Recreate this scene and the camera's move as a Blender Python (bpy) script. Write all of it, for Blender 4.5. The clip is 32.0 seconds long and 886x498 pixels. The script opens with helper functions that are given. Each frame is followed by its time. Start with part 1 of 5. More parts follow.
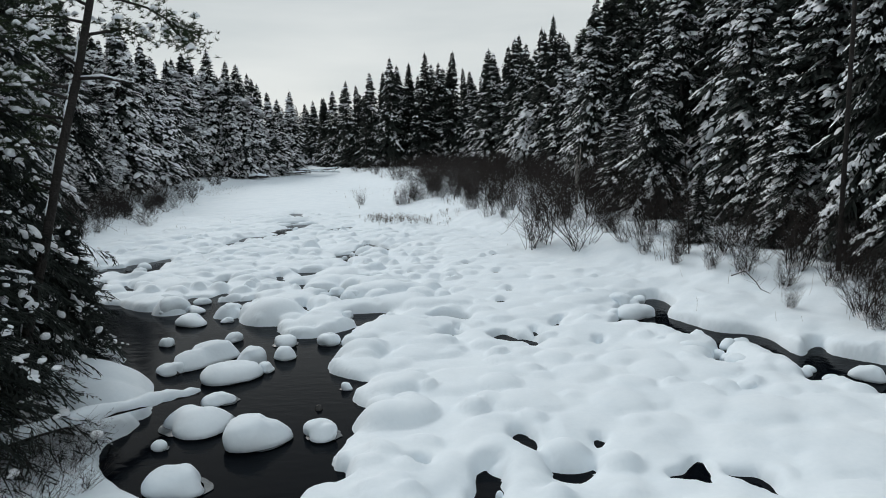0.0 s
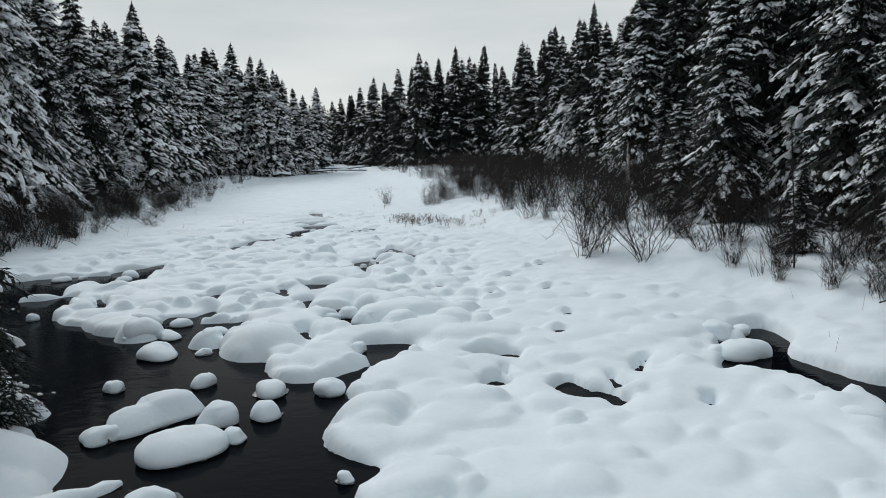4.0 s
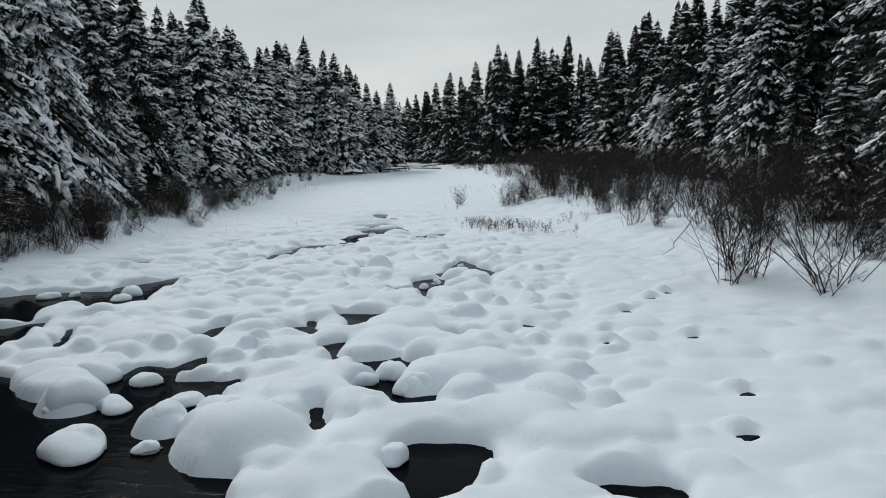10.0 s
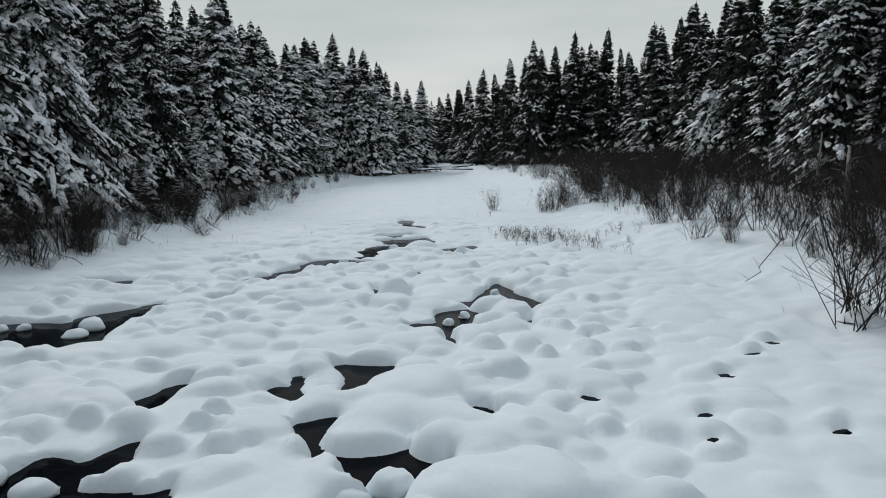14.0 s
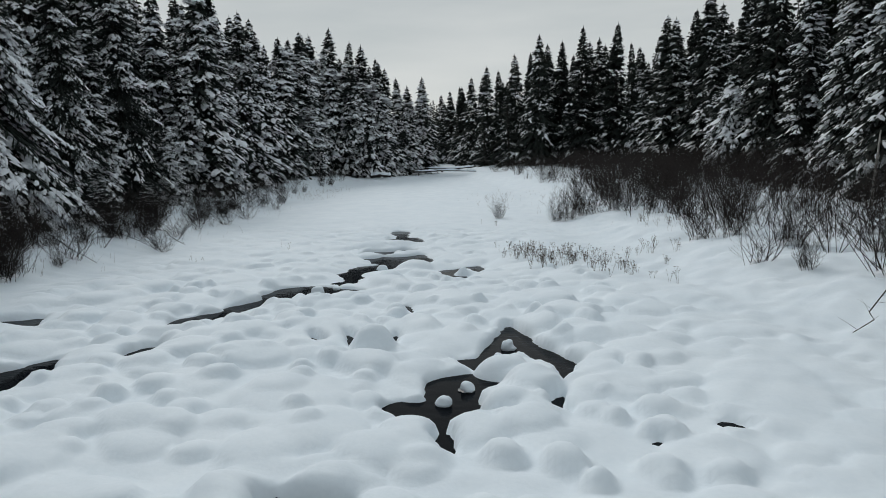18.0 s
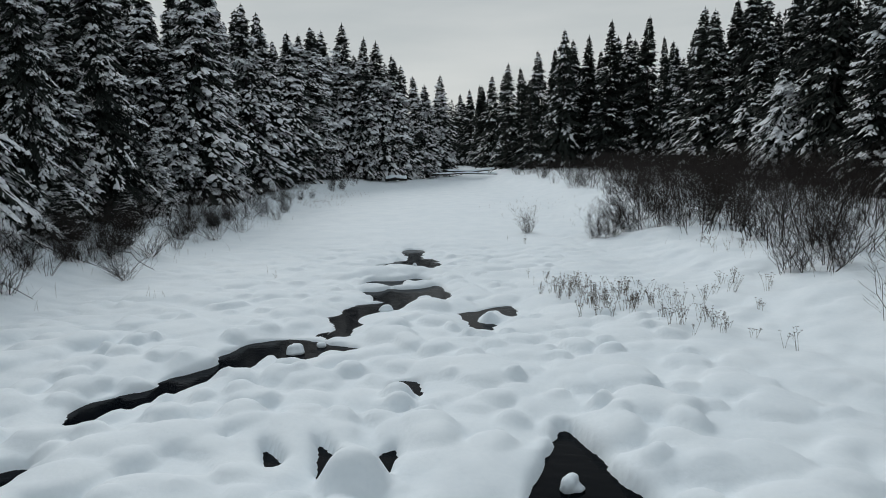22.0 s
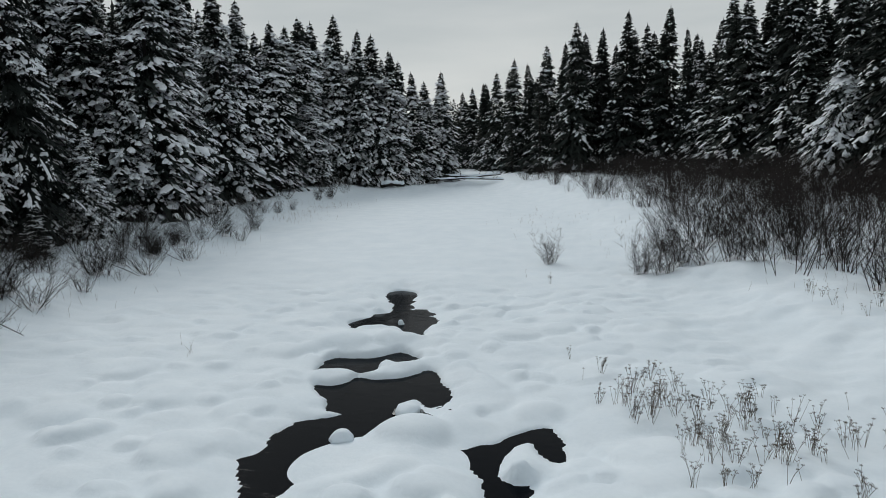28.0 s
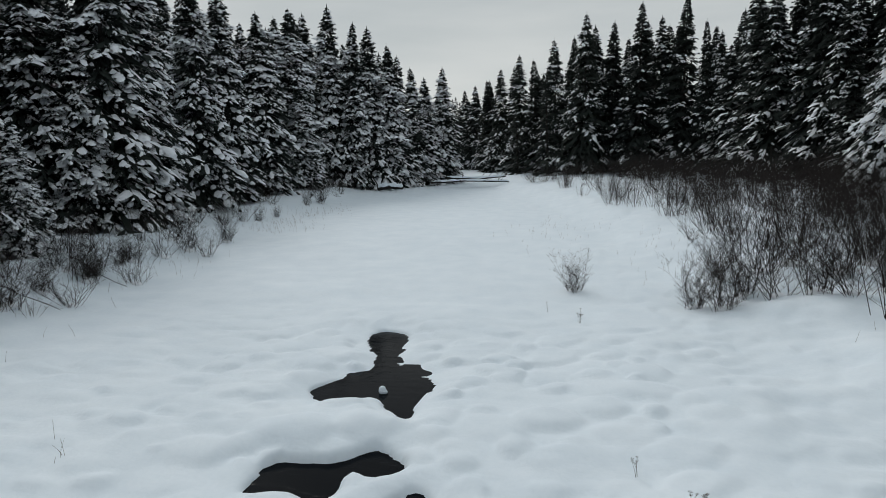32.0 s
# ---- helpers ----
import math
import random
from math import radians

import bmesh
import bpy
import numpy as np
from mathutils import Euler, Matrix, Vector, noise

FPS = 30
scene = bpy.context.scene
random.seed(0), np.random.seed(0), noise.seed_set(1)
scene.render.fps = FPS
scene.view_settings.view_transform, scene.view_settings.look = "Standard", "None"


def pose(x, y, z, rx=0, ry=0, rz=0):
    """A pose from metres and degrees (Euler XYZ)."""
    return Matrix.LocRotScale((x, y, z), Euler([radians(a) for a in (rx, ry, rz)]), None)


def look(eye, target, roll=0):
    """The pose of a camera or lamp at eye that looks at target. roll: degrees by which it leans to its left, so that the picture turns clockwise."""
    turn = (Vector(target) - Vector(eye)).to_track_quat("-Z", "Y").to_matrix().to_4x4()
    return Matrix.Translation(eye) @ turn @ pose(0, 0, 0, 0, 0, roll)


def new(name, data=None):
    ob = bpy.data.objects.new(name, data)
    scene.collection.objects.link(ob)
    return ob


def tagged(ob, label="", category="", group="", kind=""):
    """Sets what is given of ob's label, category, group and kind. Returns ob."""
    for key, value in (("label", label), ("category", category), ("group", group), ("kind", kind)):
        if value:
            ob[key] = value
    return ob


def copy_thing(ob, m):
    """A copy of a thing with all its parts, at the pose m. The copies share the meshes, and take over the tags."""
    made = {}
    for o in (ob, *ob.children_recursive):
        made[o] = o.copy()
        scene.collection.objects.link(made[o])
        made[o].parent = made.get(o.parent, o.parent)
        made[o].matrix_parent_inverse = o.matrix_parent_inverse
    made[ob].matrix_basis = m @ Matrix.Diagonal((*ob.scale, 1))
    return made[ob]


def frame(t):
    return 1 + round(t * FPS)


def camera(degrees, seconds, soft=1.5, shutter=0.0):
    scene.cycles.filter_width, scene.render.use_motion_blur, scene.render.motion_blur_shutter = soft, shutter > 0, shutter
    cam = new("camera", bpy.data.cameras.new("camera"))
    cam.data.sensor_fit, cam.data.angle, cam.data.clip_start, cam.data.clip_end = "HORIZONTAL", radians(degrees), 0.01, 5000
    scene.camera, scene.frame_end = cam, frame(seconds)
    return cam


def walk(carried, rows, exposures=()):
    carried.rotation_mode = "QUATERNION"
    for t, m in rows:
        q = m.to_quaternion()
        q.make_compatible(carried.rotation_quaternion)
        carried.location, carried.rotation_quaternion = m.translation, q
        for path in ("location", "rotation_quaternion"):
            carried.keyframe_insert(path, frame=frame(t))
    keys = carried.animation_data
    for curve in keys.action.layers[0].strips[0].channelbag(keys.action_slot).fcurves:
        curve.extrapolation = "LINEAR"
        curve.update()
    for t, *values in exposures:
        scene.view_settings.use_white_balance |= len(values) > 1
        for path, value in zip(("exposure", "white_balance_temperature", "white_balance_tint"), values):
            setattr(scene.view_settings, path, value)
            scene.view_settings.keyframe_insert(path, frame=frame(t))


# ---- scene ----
# ---------------------------------------------------------------- camera and walk
cam = camera(67.4, 32.0, soft=0.85)
METRES, EYE, TILT, LEAN, TURN = 31.858, 3.83, 0.95, 0.0, 0.0
ROWS = [
    (0.0, 0.0, 0.0, 0.0, -0.19, -9.03, 1.19),
    (0.5, -0.0009, 0.0149, -0.0015, 0.08, -9.02, 1.17),
    (1.0, -0.0019, 0.03, -0.003, 0.37, -9.01, 1.17),
    (1.5, -0.0029, 0.0446, -0.0043, 0.64, -8.98, 1.16),
    (2.0, -0.0038, 0.0597, -0.0057, 0.92, -8.97, 1.16),
    (2.5, -0.0047, 0.0747, -0.0073, 1.21, -8.97, 1.15),
    (3.0, -0.0055, 0.0892, -0.0087, 1.51, -8.96, 1.13),
    (3.5, -0.0064, 0.1042, -0.0102, 1.9, -8.96, 1.13),
    (5.5, -0.0101, 0.1609, -0.0153, 3.54, -8.94, 1.06),
    (6.0, -0.0105, 0.1749, -0.0168, 4.05, -8.93, 1.06),
    (6.5, -0.011, 0.1882, -0.018, 4.61, -8.93, 1.07),
    (7.0, -0.0123, 0.2016, -0.0191, 5.22, -8.9, 1.07),
    (7.5, -0.0139, 0.2151, -0.0203, 5.82, -8.9, 1.07),
    (8.0, -0.0154, 0.2278, -0.0212, 6.39, -8.88, 1.07),
    (8.5, -0.017, 0.2409, -0.0219, 7.02, -8.88, 1.08),
    (9.0, -0.0188, 0.2536, -0.0229, 7.61, -8.87, 1.07),
    (9.5, -0.0208, 0.2668, -0.0237, 8.23, -8.85, 1.07),
    (10.0, -0.023, 0.2799, -0.0241, 8.82, -8.85, 1.08),
    (10.5, -0.0248, 0.2924, -0.0244, 9.3, -8.85, 1.09),
    (11.0, -0.026, 0.3051, -0.0247, 9.67, -8.85, 1.09),
    (11.5, -0.0271, 0.3171, -0.0247, 10.07, -8.84, 1.09),
    (12.0, -0.0288, 0.3297, -0.0246, 10.44, -8.83, 1.11),
    (12.5, -0.0308, 0.3421, -0.0244, 10.72, -8.83, 1.11),
    (13.0, -0.0329, 0.3556, -0.0242, 11.03, -8.82, 1.12),
    (13.5, -0.0351, 0.3694, -0.0241, 11.34, -8.81, 1.13),
    (14.0, -0.0375, 0.3829, -0.0239, 11.62, -8.79, 1.13),
    (14.5, -0.04, 0.3974, -0.0236, 11.79, -8.79, 1.14),
    (16.5, -0.0505, 0.4596, -0.0241, 11.83, -8.78, 1.18),
    (17.0, -0.0534, 0.4757, -0.0239, 11.83, -8.77, 1.19),
    (17.5, -0.0561, 0.4916, -0.0238, 11.84, -8.76, 1.2),
    (18.0, -0.0591, 0.5085, -0.0235, 11.84, -8.75, 1.2),
    (18.5, -0.0625, 0.5255, -0.0229, 12.06, -8.75, 1.2),
    (19.0, -0.0659, 0.5422, -0.0224, 12.37, -8.75, 1.22),
    (19.5, -0.0697, 0.5596, -0.0216, 12.6, -8.76, 1.23),
    (20.0, -0.0734, 0.5763, -0.0209, 12.8, -8.76, 1.22),
    (20.5, -0.0774, 0.5938, -0.0202, 13.01, -8.76, 1.25),
    (21.0, -0.0814, 0.6112, -0.0193, 13.17, -8.75, 1.23),
    (21.5, -0.0853, 0.628, -0.0187, 13.31, -8.75, 1.24),
    (22.0, -0.0896, 0.6454, -0.0181, 13.43, -8.72, 1.23),
    (22.5, -0.0937, 0.6619, -0.0173, 13.43, -8.72, 1.24),
    (23.0, -0.0981, 0.6792, -0.0165, 13.44, -8.71, 1.23),
    (23.5, -0.1021, 0.6965, -0.0157, 13.45, -8.7, 1.23),
    (24.0, -0.1059, 0.713, -0.0151, 13.46, -8.7, 1.24),
    (24.5, -0.1098, 0.7302, -0.0146, 13.47, -8.68, 1.25),
    (25.0, -0.1137, 0.7466, -0.014, 13.48, -8.69, 1.25),
    (25.5, -0.1176, 0.7636, -0.0134, 13.49, -8.68, 1.25),
    (27.5, -0.1302, 0.8301, -0.0116, 13.59, -8.68, 1.24),
    (28.0, -0.1342, 0.8469, -0.0113, 13.6, -8.67, 1.25),
    (28.5, -0.1383, 0.8636, -0.011, 13.61, -8.68, 1.24),
    (29.0, -0.1422, 0.8798, -0.011, 13.62, -8.67, 1.23),
    (29.5, -0.1464, 0.8966, -0.0111, 13.64, -8.67, 1.25),
    (30.0, -0.1503, 0.9129, -0.0112, 13.67, -8.67, 1.24),
    (30.5, -0.1543, 0.93, -0.0112, 13.69, -8.66, 1.24),
    (31.0, -0.1583, 0.9473, -0.0113, 13.72, -8.65, 1.24),
    (31.5, -0.1618, 0.9644, -0.011, 13.74, -8.66, 1.25),
    (32.0, -0.1649, 0.9829, -0.011, 13.76, -8.66, 1.25),
]
walk(cam, [(t, pose(0, 0, EYE, TILT, LEAN, TURN) @ pose(METRES * x, METRES * y, METRES * z, 90 + pitch, roll, yaw)) for t, x, y, z, yaw, pitch, roll in ROWS], [(0, -0.04), (6, -0.11), (13, -0.24), (20, -0.31), (32, -0.33)])

# ---------------------------------------------------------------- overcast sky and soft sun
SUN_HEIGHT, SUN_TURN = 38.0, 38.0
world = bpy.data.worlds.new("overcast_sky")
scene.world = world
world.use_nodes = True
wn, wl = world.node_tree.nodes, world.node_tree.links
wn.clear()
w_out = wn.new("ShaderNodeOutputWorld")
w_sky = wn.new("ShaderNodeTexSky")
w_sky.sky_type, w_sky.sun_disc = "NISHITA", False
w_sky.sun_elevation, w_sky.sun_rotation = radians(SUN_HEIGHT), radians(-SUN_TURN)
w_clear = wn.new("ShaderNodeBackground")
w_clear.inputs["Strength"].default_value = 0.1
wl.new(w_sky.outputs[0], w_clear.inputs["Color"])
w_co = wn.new("ShaderNodeTexCoord")
w_map = wn.new("ShaderNodeMapping")
w_map.inputs["Scale"].default_value = (1.2, 1.2, 6.0)
w_noise = wn.new("ShaderNodeTexNoise")
w_noise.inputs["Scale"].default_value, w_noise.inputs["Detail"].default_value = 1.6, 5.0
wl.new(w_co.outputs["Generated"], w_map.inputs["Vector"])
wl.new(w_map.outputs[0], w_noise.inputs["Vector"])
w_ramp = wn.new("ShaderNodeValToRGB")
w_ramp.color_ramp.elements[0].position, w_ramp.color_ramp.elements[1].position = 0.34, 0.66
w_ramp.color_ramp.elements[0].color = (0.60, 0.648, 0.655, 1)
w_ramp.color_ramp.elements[1].color = (0.775, 0.805, 0.795, 1)
wl.new(w_noise.outputs["Fac"], w_ramp.inputs[0])
w_cloud = wn.new("ShaderNodeBackground")
w_cloud.inputs["Strength"].default_value = 1.0
w_split = wn.new("ShaderNodeSeparateXYZ")
wl.new(w_co.outputs["Generated"], w_split.inputs[0])
w_high = wn.new("ShaderNodeMapRange")
w_high.inputs["From Min"].default_value, w_high.inputs["From Max"].default_value = 0.25, 0.9
wl.new(w_split.outputs["Z"], w_high.inputs["Value"])
w_tint = wn.new("ShaderNodeMix")
w_tint.data_type, w_tint.blend_type = "RGBA", "MULTIPLY"
w_tint.inputs["B"].default_value = (0.955, 1.0, 1.055, 1)
wl.new(w_high.outputs[0], w_tint.inputs["Factor"])
wl.new(w_ramp.outputs[0], w_tint.inputs["A"])
wl.new(w_tint.outputs["Result"], w_cloud.inputs["Color"])
w_mix = wn.new("ShaderNodeMixShader")
w_mix.inputs[0].default_value = 0.93
wl.new(w_clear.outputs[0], w_mix.inputs[1])
wl.new(w_cloud.outputs[0], w_mix.inputs[2])
wl.new(w_mix.outputs[0], w_out.inputs["Surface"])
sun = new("sun", bpy.data.lights.new("sun", "SUN"))
sun.data.energy, sun.data.angle, sun.data.color = 1.35, radians(18), (1.0, 0.97, 0.93)
sun.matrix_world = look((0, 0, 60), Vector((0, 0, 60)) - Vector((-math.sin(radians(SUN_TURN)) * math.cos(radians(SUN_HEIGHT)), math.cos(radians(SUN_TURN)) * math.cos(radians(SUN_HEIGHT)), math.sin(radians(SUN_HEIGHT)))))


# ---------------------------------------------------------------- materials
def material(name, low, high, rough=0.8, scale=6.0, fine=40.0, bump=0.3, dist=0.02, spread=0.0, spec=0.3, coords="Object"):
    """Two scales of noise between two colours, fine relief, and a shift from object to object."""
    m = bpy.data.materials.new(name)
    m.use_nodes = True
    n, l = m.node_tree.nodes, m.node_tree.links
    bsdf = n["Principled BSDF"]
    bsdf.inputs["Roughness"].default_value = rough
    bsdf.inputs["Specular IOR Level"].default_value = spec
    co = n.new("ShaderNodeTexCoord")
    big, small = n.new("ShaderNodeTexNoise"), n.new("ShaderNodeTexNoise")
    for node, s, d in ((big, scale, 4.0), (small, fine, 3.0)):
        node.inputs["Scale"].default_value, node.inputs["Detail"].default_value = s, d
        l.new(co.outputs[coords], node.inputs["Vector"])
    add = n.new("ShaderNodeMath")
    add.operation = "MULTIPLY_ADD"
    add.inputs[1].default_value = 0.45
    l.new(small.outputs["Fac"], add.inputs[0])
    l.new(big.outputs["Fac"], add.inputs[2])
    info = n.new("ShaderNodeObjectInfo")
    shift = n.new("ShaderNodeMath")
    shift.operation = "MULTIPLY_ADD"
    shift.inputs[1].default_value = spread
    l.new(info.outputs["Random"], shift.inputs[0])
    l.new(add.outputs[0], shift.inputs[2])
    ramp = n.new("ShaderNodeValToRGB")
    ramp.color_ramp.elements[0].position, ramp.color_ramp.elements[1].position = 0.5, 0.98 + spread * 0.5
    ramp.color_ramp.elements[0].color, ramp.color_ramp.elements[1].color = (*low, 1), (*high, 1)
    l.new(shift.outputs[0], ramp.inputs[0])
    l.new(ramp.outputs[0], bsdf.inputs["Base Color"])
    if bump:
        b = n.new("ShaderNodeBump")
        b.inputs["Strength"].default_value, b.inputs["Distance"].default_value = bump, dist
        l.new(small.outputs["Fac"], b.inputs["Height"])
        l.new(b.outputs[0], bsdf.inputs["Normal"])
    return m


SNOW = material("snow", (0.745, 0.82, 0.88), (0.82, 0.885, 0.935), 0.75, 1.2, 14.0, 0.3, 0.012, 0.0, 0.2)
TREE_SNOW = material("clumped_snow", (0.78, 0.82, 0.87), (0.88, 0.90, 0.93), 0.8, 3.0, 18.0, 0.5, 0.05, 0.1, 0.2)
NEEDLE = material("spruce_needles", (0.006, 0.0095, 0.009), (0.023, 0.030, 0.026), 0.7, 1.5, 25.0, 0.0, 0.02, 0.3, 0.2)
PINE = material("pine_needles", (0.014, 0.024, 0.012), (0.045, 0.062, 0.034), 0.7, 1.5, 25.0, 0.0, 0.02, 0.3, 0.2)
BARK = material("dark_bark", (0.007, 0.0062, 0.0058), (0.03, 0.0262, 0.024), 0.9, 5.0, 30.0, 1.0, 0.04, 0.2)
TWIG = material("bare_twigs", (0.0052, 0.004, 0.0036), (0.0225, 0.0168, 0.0147), 0.85, 3.0, 20.0, 0.0, 0.01, 0.35)
STRAW = material("dry_stalks", (0.035, 0.03, 0.024), (0.14, 0.112, 0.08), 0.9, 2.0, 20.0, 0.0, 0.01, 0.3)
STONE = material("wet_stone", (0.012, 0.012, 0.012), (0.055, 0.052, 0.049), 0.45, 3.0, 22.0, 0.6, 0.03, 0.2, 0.5)
PALE_WOOD = material("weathered_birch", (0.12, 0.11, 0.10), (0.42, 0.40, 0.38), 0.85, 4.0, 20.0, 0.5, 0.02, 0.1)
ICE = material("clear_rim_ice", (0.03, 0.037, 0.042), (0.15, 0.17, 0.182), 0.4, 5.0, 25.0, 0.4, 0.02, 0.1, 0.5)


def water_material():
    m = bpy.data.materials.new("dark_stream_water")
    m.use_nodes = True
    n, l = m.node_tree.nodes, m.node_tree.links
    bsdf = n["Principled BSDF"]
    bsdf.inputs["Base Color"].default_value = (0.0015, 0.0026, 0.0045, 1)
    bsdf.inputs["Roughness"].default_value = 0.1
    bsdf.inputs["IOR"].default_value = 1.085
    bsdf.inputs["Specular Tint"].default_value = (0.82, 0.93, 1.0, 1)
    co, mp = n.new("ShaderNodeTexCoord"), n.new("ShaderNodeMapping")
    mp.inputs["Rotation"].default_value = (0, 0, radians(25))
    mp.inputs["Scale"].default_value = (1.0, 2.2, 1.0)
    l.new(co.outputs["Object"], mp.inputs["Vector"])
    a, b = n.new("ShaderNodeTexNoise"), n.new("ShaderNodeTexNoise")
    for node, s, d in ((a, 0.6, 4.0), (b, 3.2, 5.0)):
        node.inputs["Scale"].default_value, node.inputs["Detail"].default_value = s, d
        node.inputs["Distortion"].default_value = 0.6
        l.new(mp.outputs[0], node.inputs["Vector"])
    mul = n.new("ShaderNodeMath")
    mul.operation = "MULTIPLY"
    l.new(a.outputs["Fac"], mul.inputs[0])
    l.new(b.outputs["Fac"], mul.inputs[1])
    bump = n.new("ShaderNodeBump")
    bump.inputs["Strength"].default_value, bump.inputs["Distance"].default_value = 0.2, 0.05
    l.new(mul.outputs[0], bump.inputs["Height"])
    l.new(bump.outputs[0], bsdf.inputs["Normal"])
    return m


WATER = water_material()


# ---------------------------------------------------------------- small makers
def mesh_of(name, verts, faces, mat, smooth=True):
    me = bpy.data.meshes.new(name)
    me.from_pydata(verts, [], faces)
    me.polygons.foreach_set("use_smooth", [smooth] * len(me.polygons))
    me.materials.append(mat)
    return me


def part(name, data, parent, label=""):
    ob = new(name, data)
    ob.parent = parent
    return tagged(ob, label=label)


def tube(verts, faces, pts, radii, sides=5):
    """A tapered tube through the points, added to verts and faces; thin ones stay open at the ends."""
    base = len(verts)
    pts = [Vector(p) for p in pts]
    for i, p in enumerate(pts):
        d = (pts[min(i + 1, len(pts) - 1)] - pts[max(i - 1, 0)]).normalized()
        u = d.cross(Vector((0.31, 0.17, 0.93)))
        if u.length < 0.05:
            u = d.cross(Vector((1, 0, 0)))
        u.normalize()
        v = d.cross(u)
        for k in range(sides):
            a = 2 * math.pi * k / sides
            verts.append(p + (u * math.cos(a) + v * math.sin(a)) * radii[i])
    for i in range(len(pts) - 1):
        for k in range(sides):
            a, b = base + i * sides + k, base + i * sides + (k + 1) % sides
            faces.append((a, b, b + sides, a + sides))
    if sides < 4:
        return
    top = base + (len(pts) - 1) * sides
    faces.append(tuple(range(top, top + sides)))
    faces.append(tuple(reversed(range(base, base + sides))))


def pad(verts, faces, pts, widths, thick, rng, arc=5):
    """A lumpy cushion of snow lying along the points."""
    base = len(verts)
    pts = [Vector(p) for p in pts]
    up = Vector((0, 0, 1))
    for i, p in enumerate(pts):
        d = (pts[min(i + 1, len(pts) - 1)] - pts[max(i - 1, 0)]).normalized()
        side = d.cross(up)
        side = side.normalized() if side.length > 0.05 else Vector((1, 0, 0))
        rise = side.cross(d).normalized()
        for k in range(arc):
            a = math.pi * (k / (arc - 1) * 1.2 - 0.1)
            j = rng.uniform(0.75, 1.3)
            verts.append(p + side * math.cos(a) * widths[i] * j + rise * (math.sin(a) * thick * widths[i] * j * 2))
    for i in range(len(pts) - 1):
        for k in range(arc - 1):
            a = base + i * arc + k
            faces.append((a, a + arc, a + arc + 1, a + 1))
    faces.append(tuple(range(base, base + arc)))
    end = base + (len(pts) - 1) * arc
    faces.append(tuple(reversed(range(end, end + arc))))


# ---------------------------------------------------------------- the snow-covered river bed
XS = np.concatenate([-12.9 - np.cumsum(0.12 * 1.078 ** np.arange(76))[::-1], np.arange(-12.9, 7.6, 0.078), 7.6 + np.cumsum(0.12 * 1.078 ** np.arange(76))])
YS = np.concatenate([4.5 - np.cumsum(0.09 * 1.075 ** np.arange(75))[::-1], np.arange(4.5, 26.0, 0.074), np.arange(26.0, 46.5, 0.088), 46.5 + np.cumsum(0.1 * 1.032 ** np.arange(165))])
GX, GY = np.meshgrid(XS, YS)
OPEN = np.full(GX.shape, 9.0)
HOLES = []


def window(x0, x1, y0, y1):
    i0, i1 = np.searchsorted(XS, (x0, x1))
    j0, j1 = np.searchsorted(YS, (y0, y1))
    return (slice(j0, j1), slice(i0, i1))


def ring_distance(ring, w):
    """Signed distance to a closed shore line, negative on its inside."""
    n = len(ring)
    p = np.array(ring)
    fine = []
    for i in range(n):
        a, b, c, d = p[i - 1], p[i], p[(i + 1) % n], p[(i + 2) % n]
        for t in (0, 0.25, 0.5, 0.75):
            fine.append(b + 0.5 * t * (c - a + t * (2 * a - 5 * b + 4 * c - d + t * (3 * (b - c) + d - a))))
    x, y = GX[w], GY[w]
    near, inside = np.full(x.shape, 81.0), np.zeros(x.shape, bool)
    for (ax, ay), (bx, by) in zip(fine, fine[1:] + fine[:1]):
        dx, dy = bx - ax, by - ay
        t = np.clip(((x - ax) * dx + (y - ay) * dy) / (dx * dx + dy * dy + 1e-9), 0, 1)
        near = np.minimum(near, (x - ax - t * dx) ** 2 + (y - ay - t * dy) ** 2)
        if ay != by:
            inside ^= ((ay > y) != (by > y)) & (x < ax + (y - ay) / (by - ay) * dx)
    return np.where(inside, -1, 1) * np.sqrt(near)


def pool(*ring):
    """Open water inside a shore line."""
    xs, ys = [p[0] for p in ring], [p[1] for p in ring]
    w = window(min(xs) - 1.8, max(xs) + 1.8, min(ys) - 1.8, max(ys) + 1.8)
    OPEN[w] = np.minimum(OPEN[w], ring_distance(ring, w))


def hole(*rows):
    """A small dark opening at the foot of a buried stone."""
    HOLES.append(rows)


# the stream and the gaps beside it, from the near pool up to the pond
pool((-11.2, 20.2), (-10.57, 20.2), (-10.08, 19.2), (-9.81, 18.28), (-9.28, 17.62), (-8.71, 17.46), (-8.2, 16.9), (-7.36, 16.46), (-7.1, 16.2), (-6.7, 16.64), (-7.07, 17.56), (-6.99, 18.18), (-6.46, 18.19), (-6.27, 18.87), (-6.12, 17.64), (-5.09, 17.69), (-5.18, 16.83), (-4.96, 15.53), (-4.38, 14.93), (-3.88, 14.87), (-3.7, 14.26), (-3.36, 13.86), (-2.81, 13.82), (-2.44, 14.19), (-2.08, 14.59), (-1.97, 14.7), (-2.41, 15.21), (-2.38, 15.77), (-2, 15.98), (-1.36, 15.79), (-1.43, 14.94), (-1.71, 14.57), (-2, 14.17), (-1.99, 13.53), (-2.15, 13.32), (-1.99, 12.98), (-2.03, 12.49), (-2, 12.13), (-2.2, 11.8), (-4, 11.5), (-6.2, 11.9), (-6.9, 13.2), (-8.4, 14.6), (-9.9, 15.7), (-11.5, 17), (-13.2, 18.4), (-12.6, 19.6))
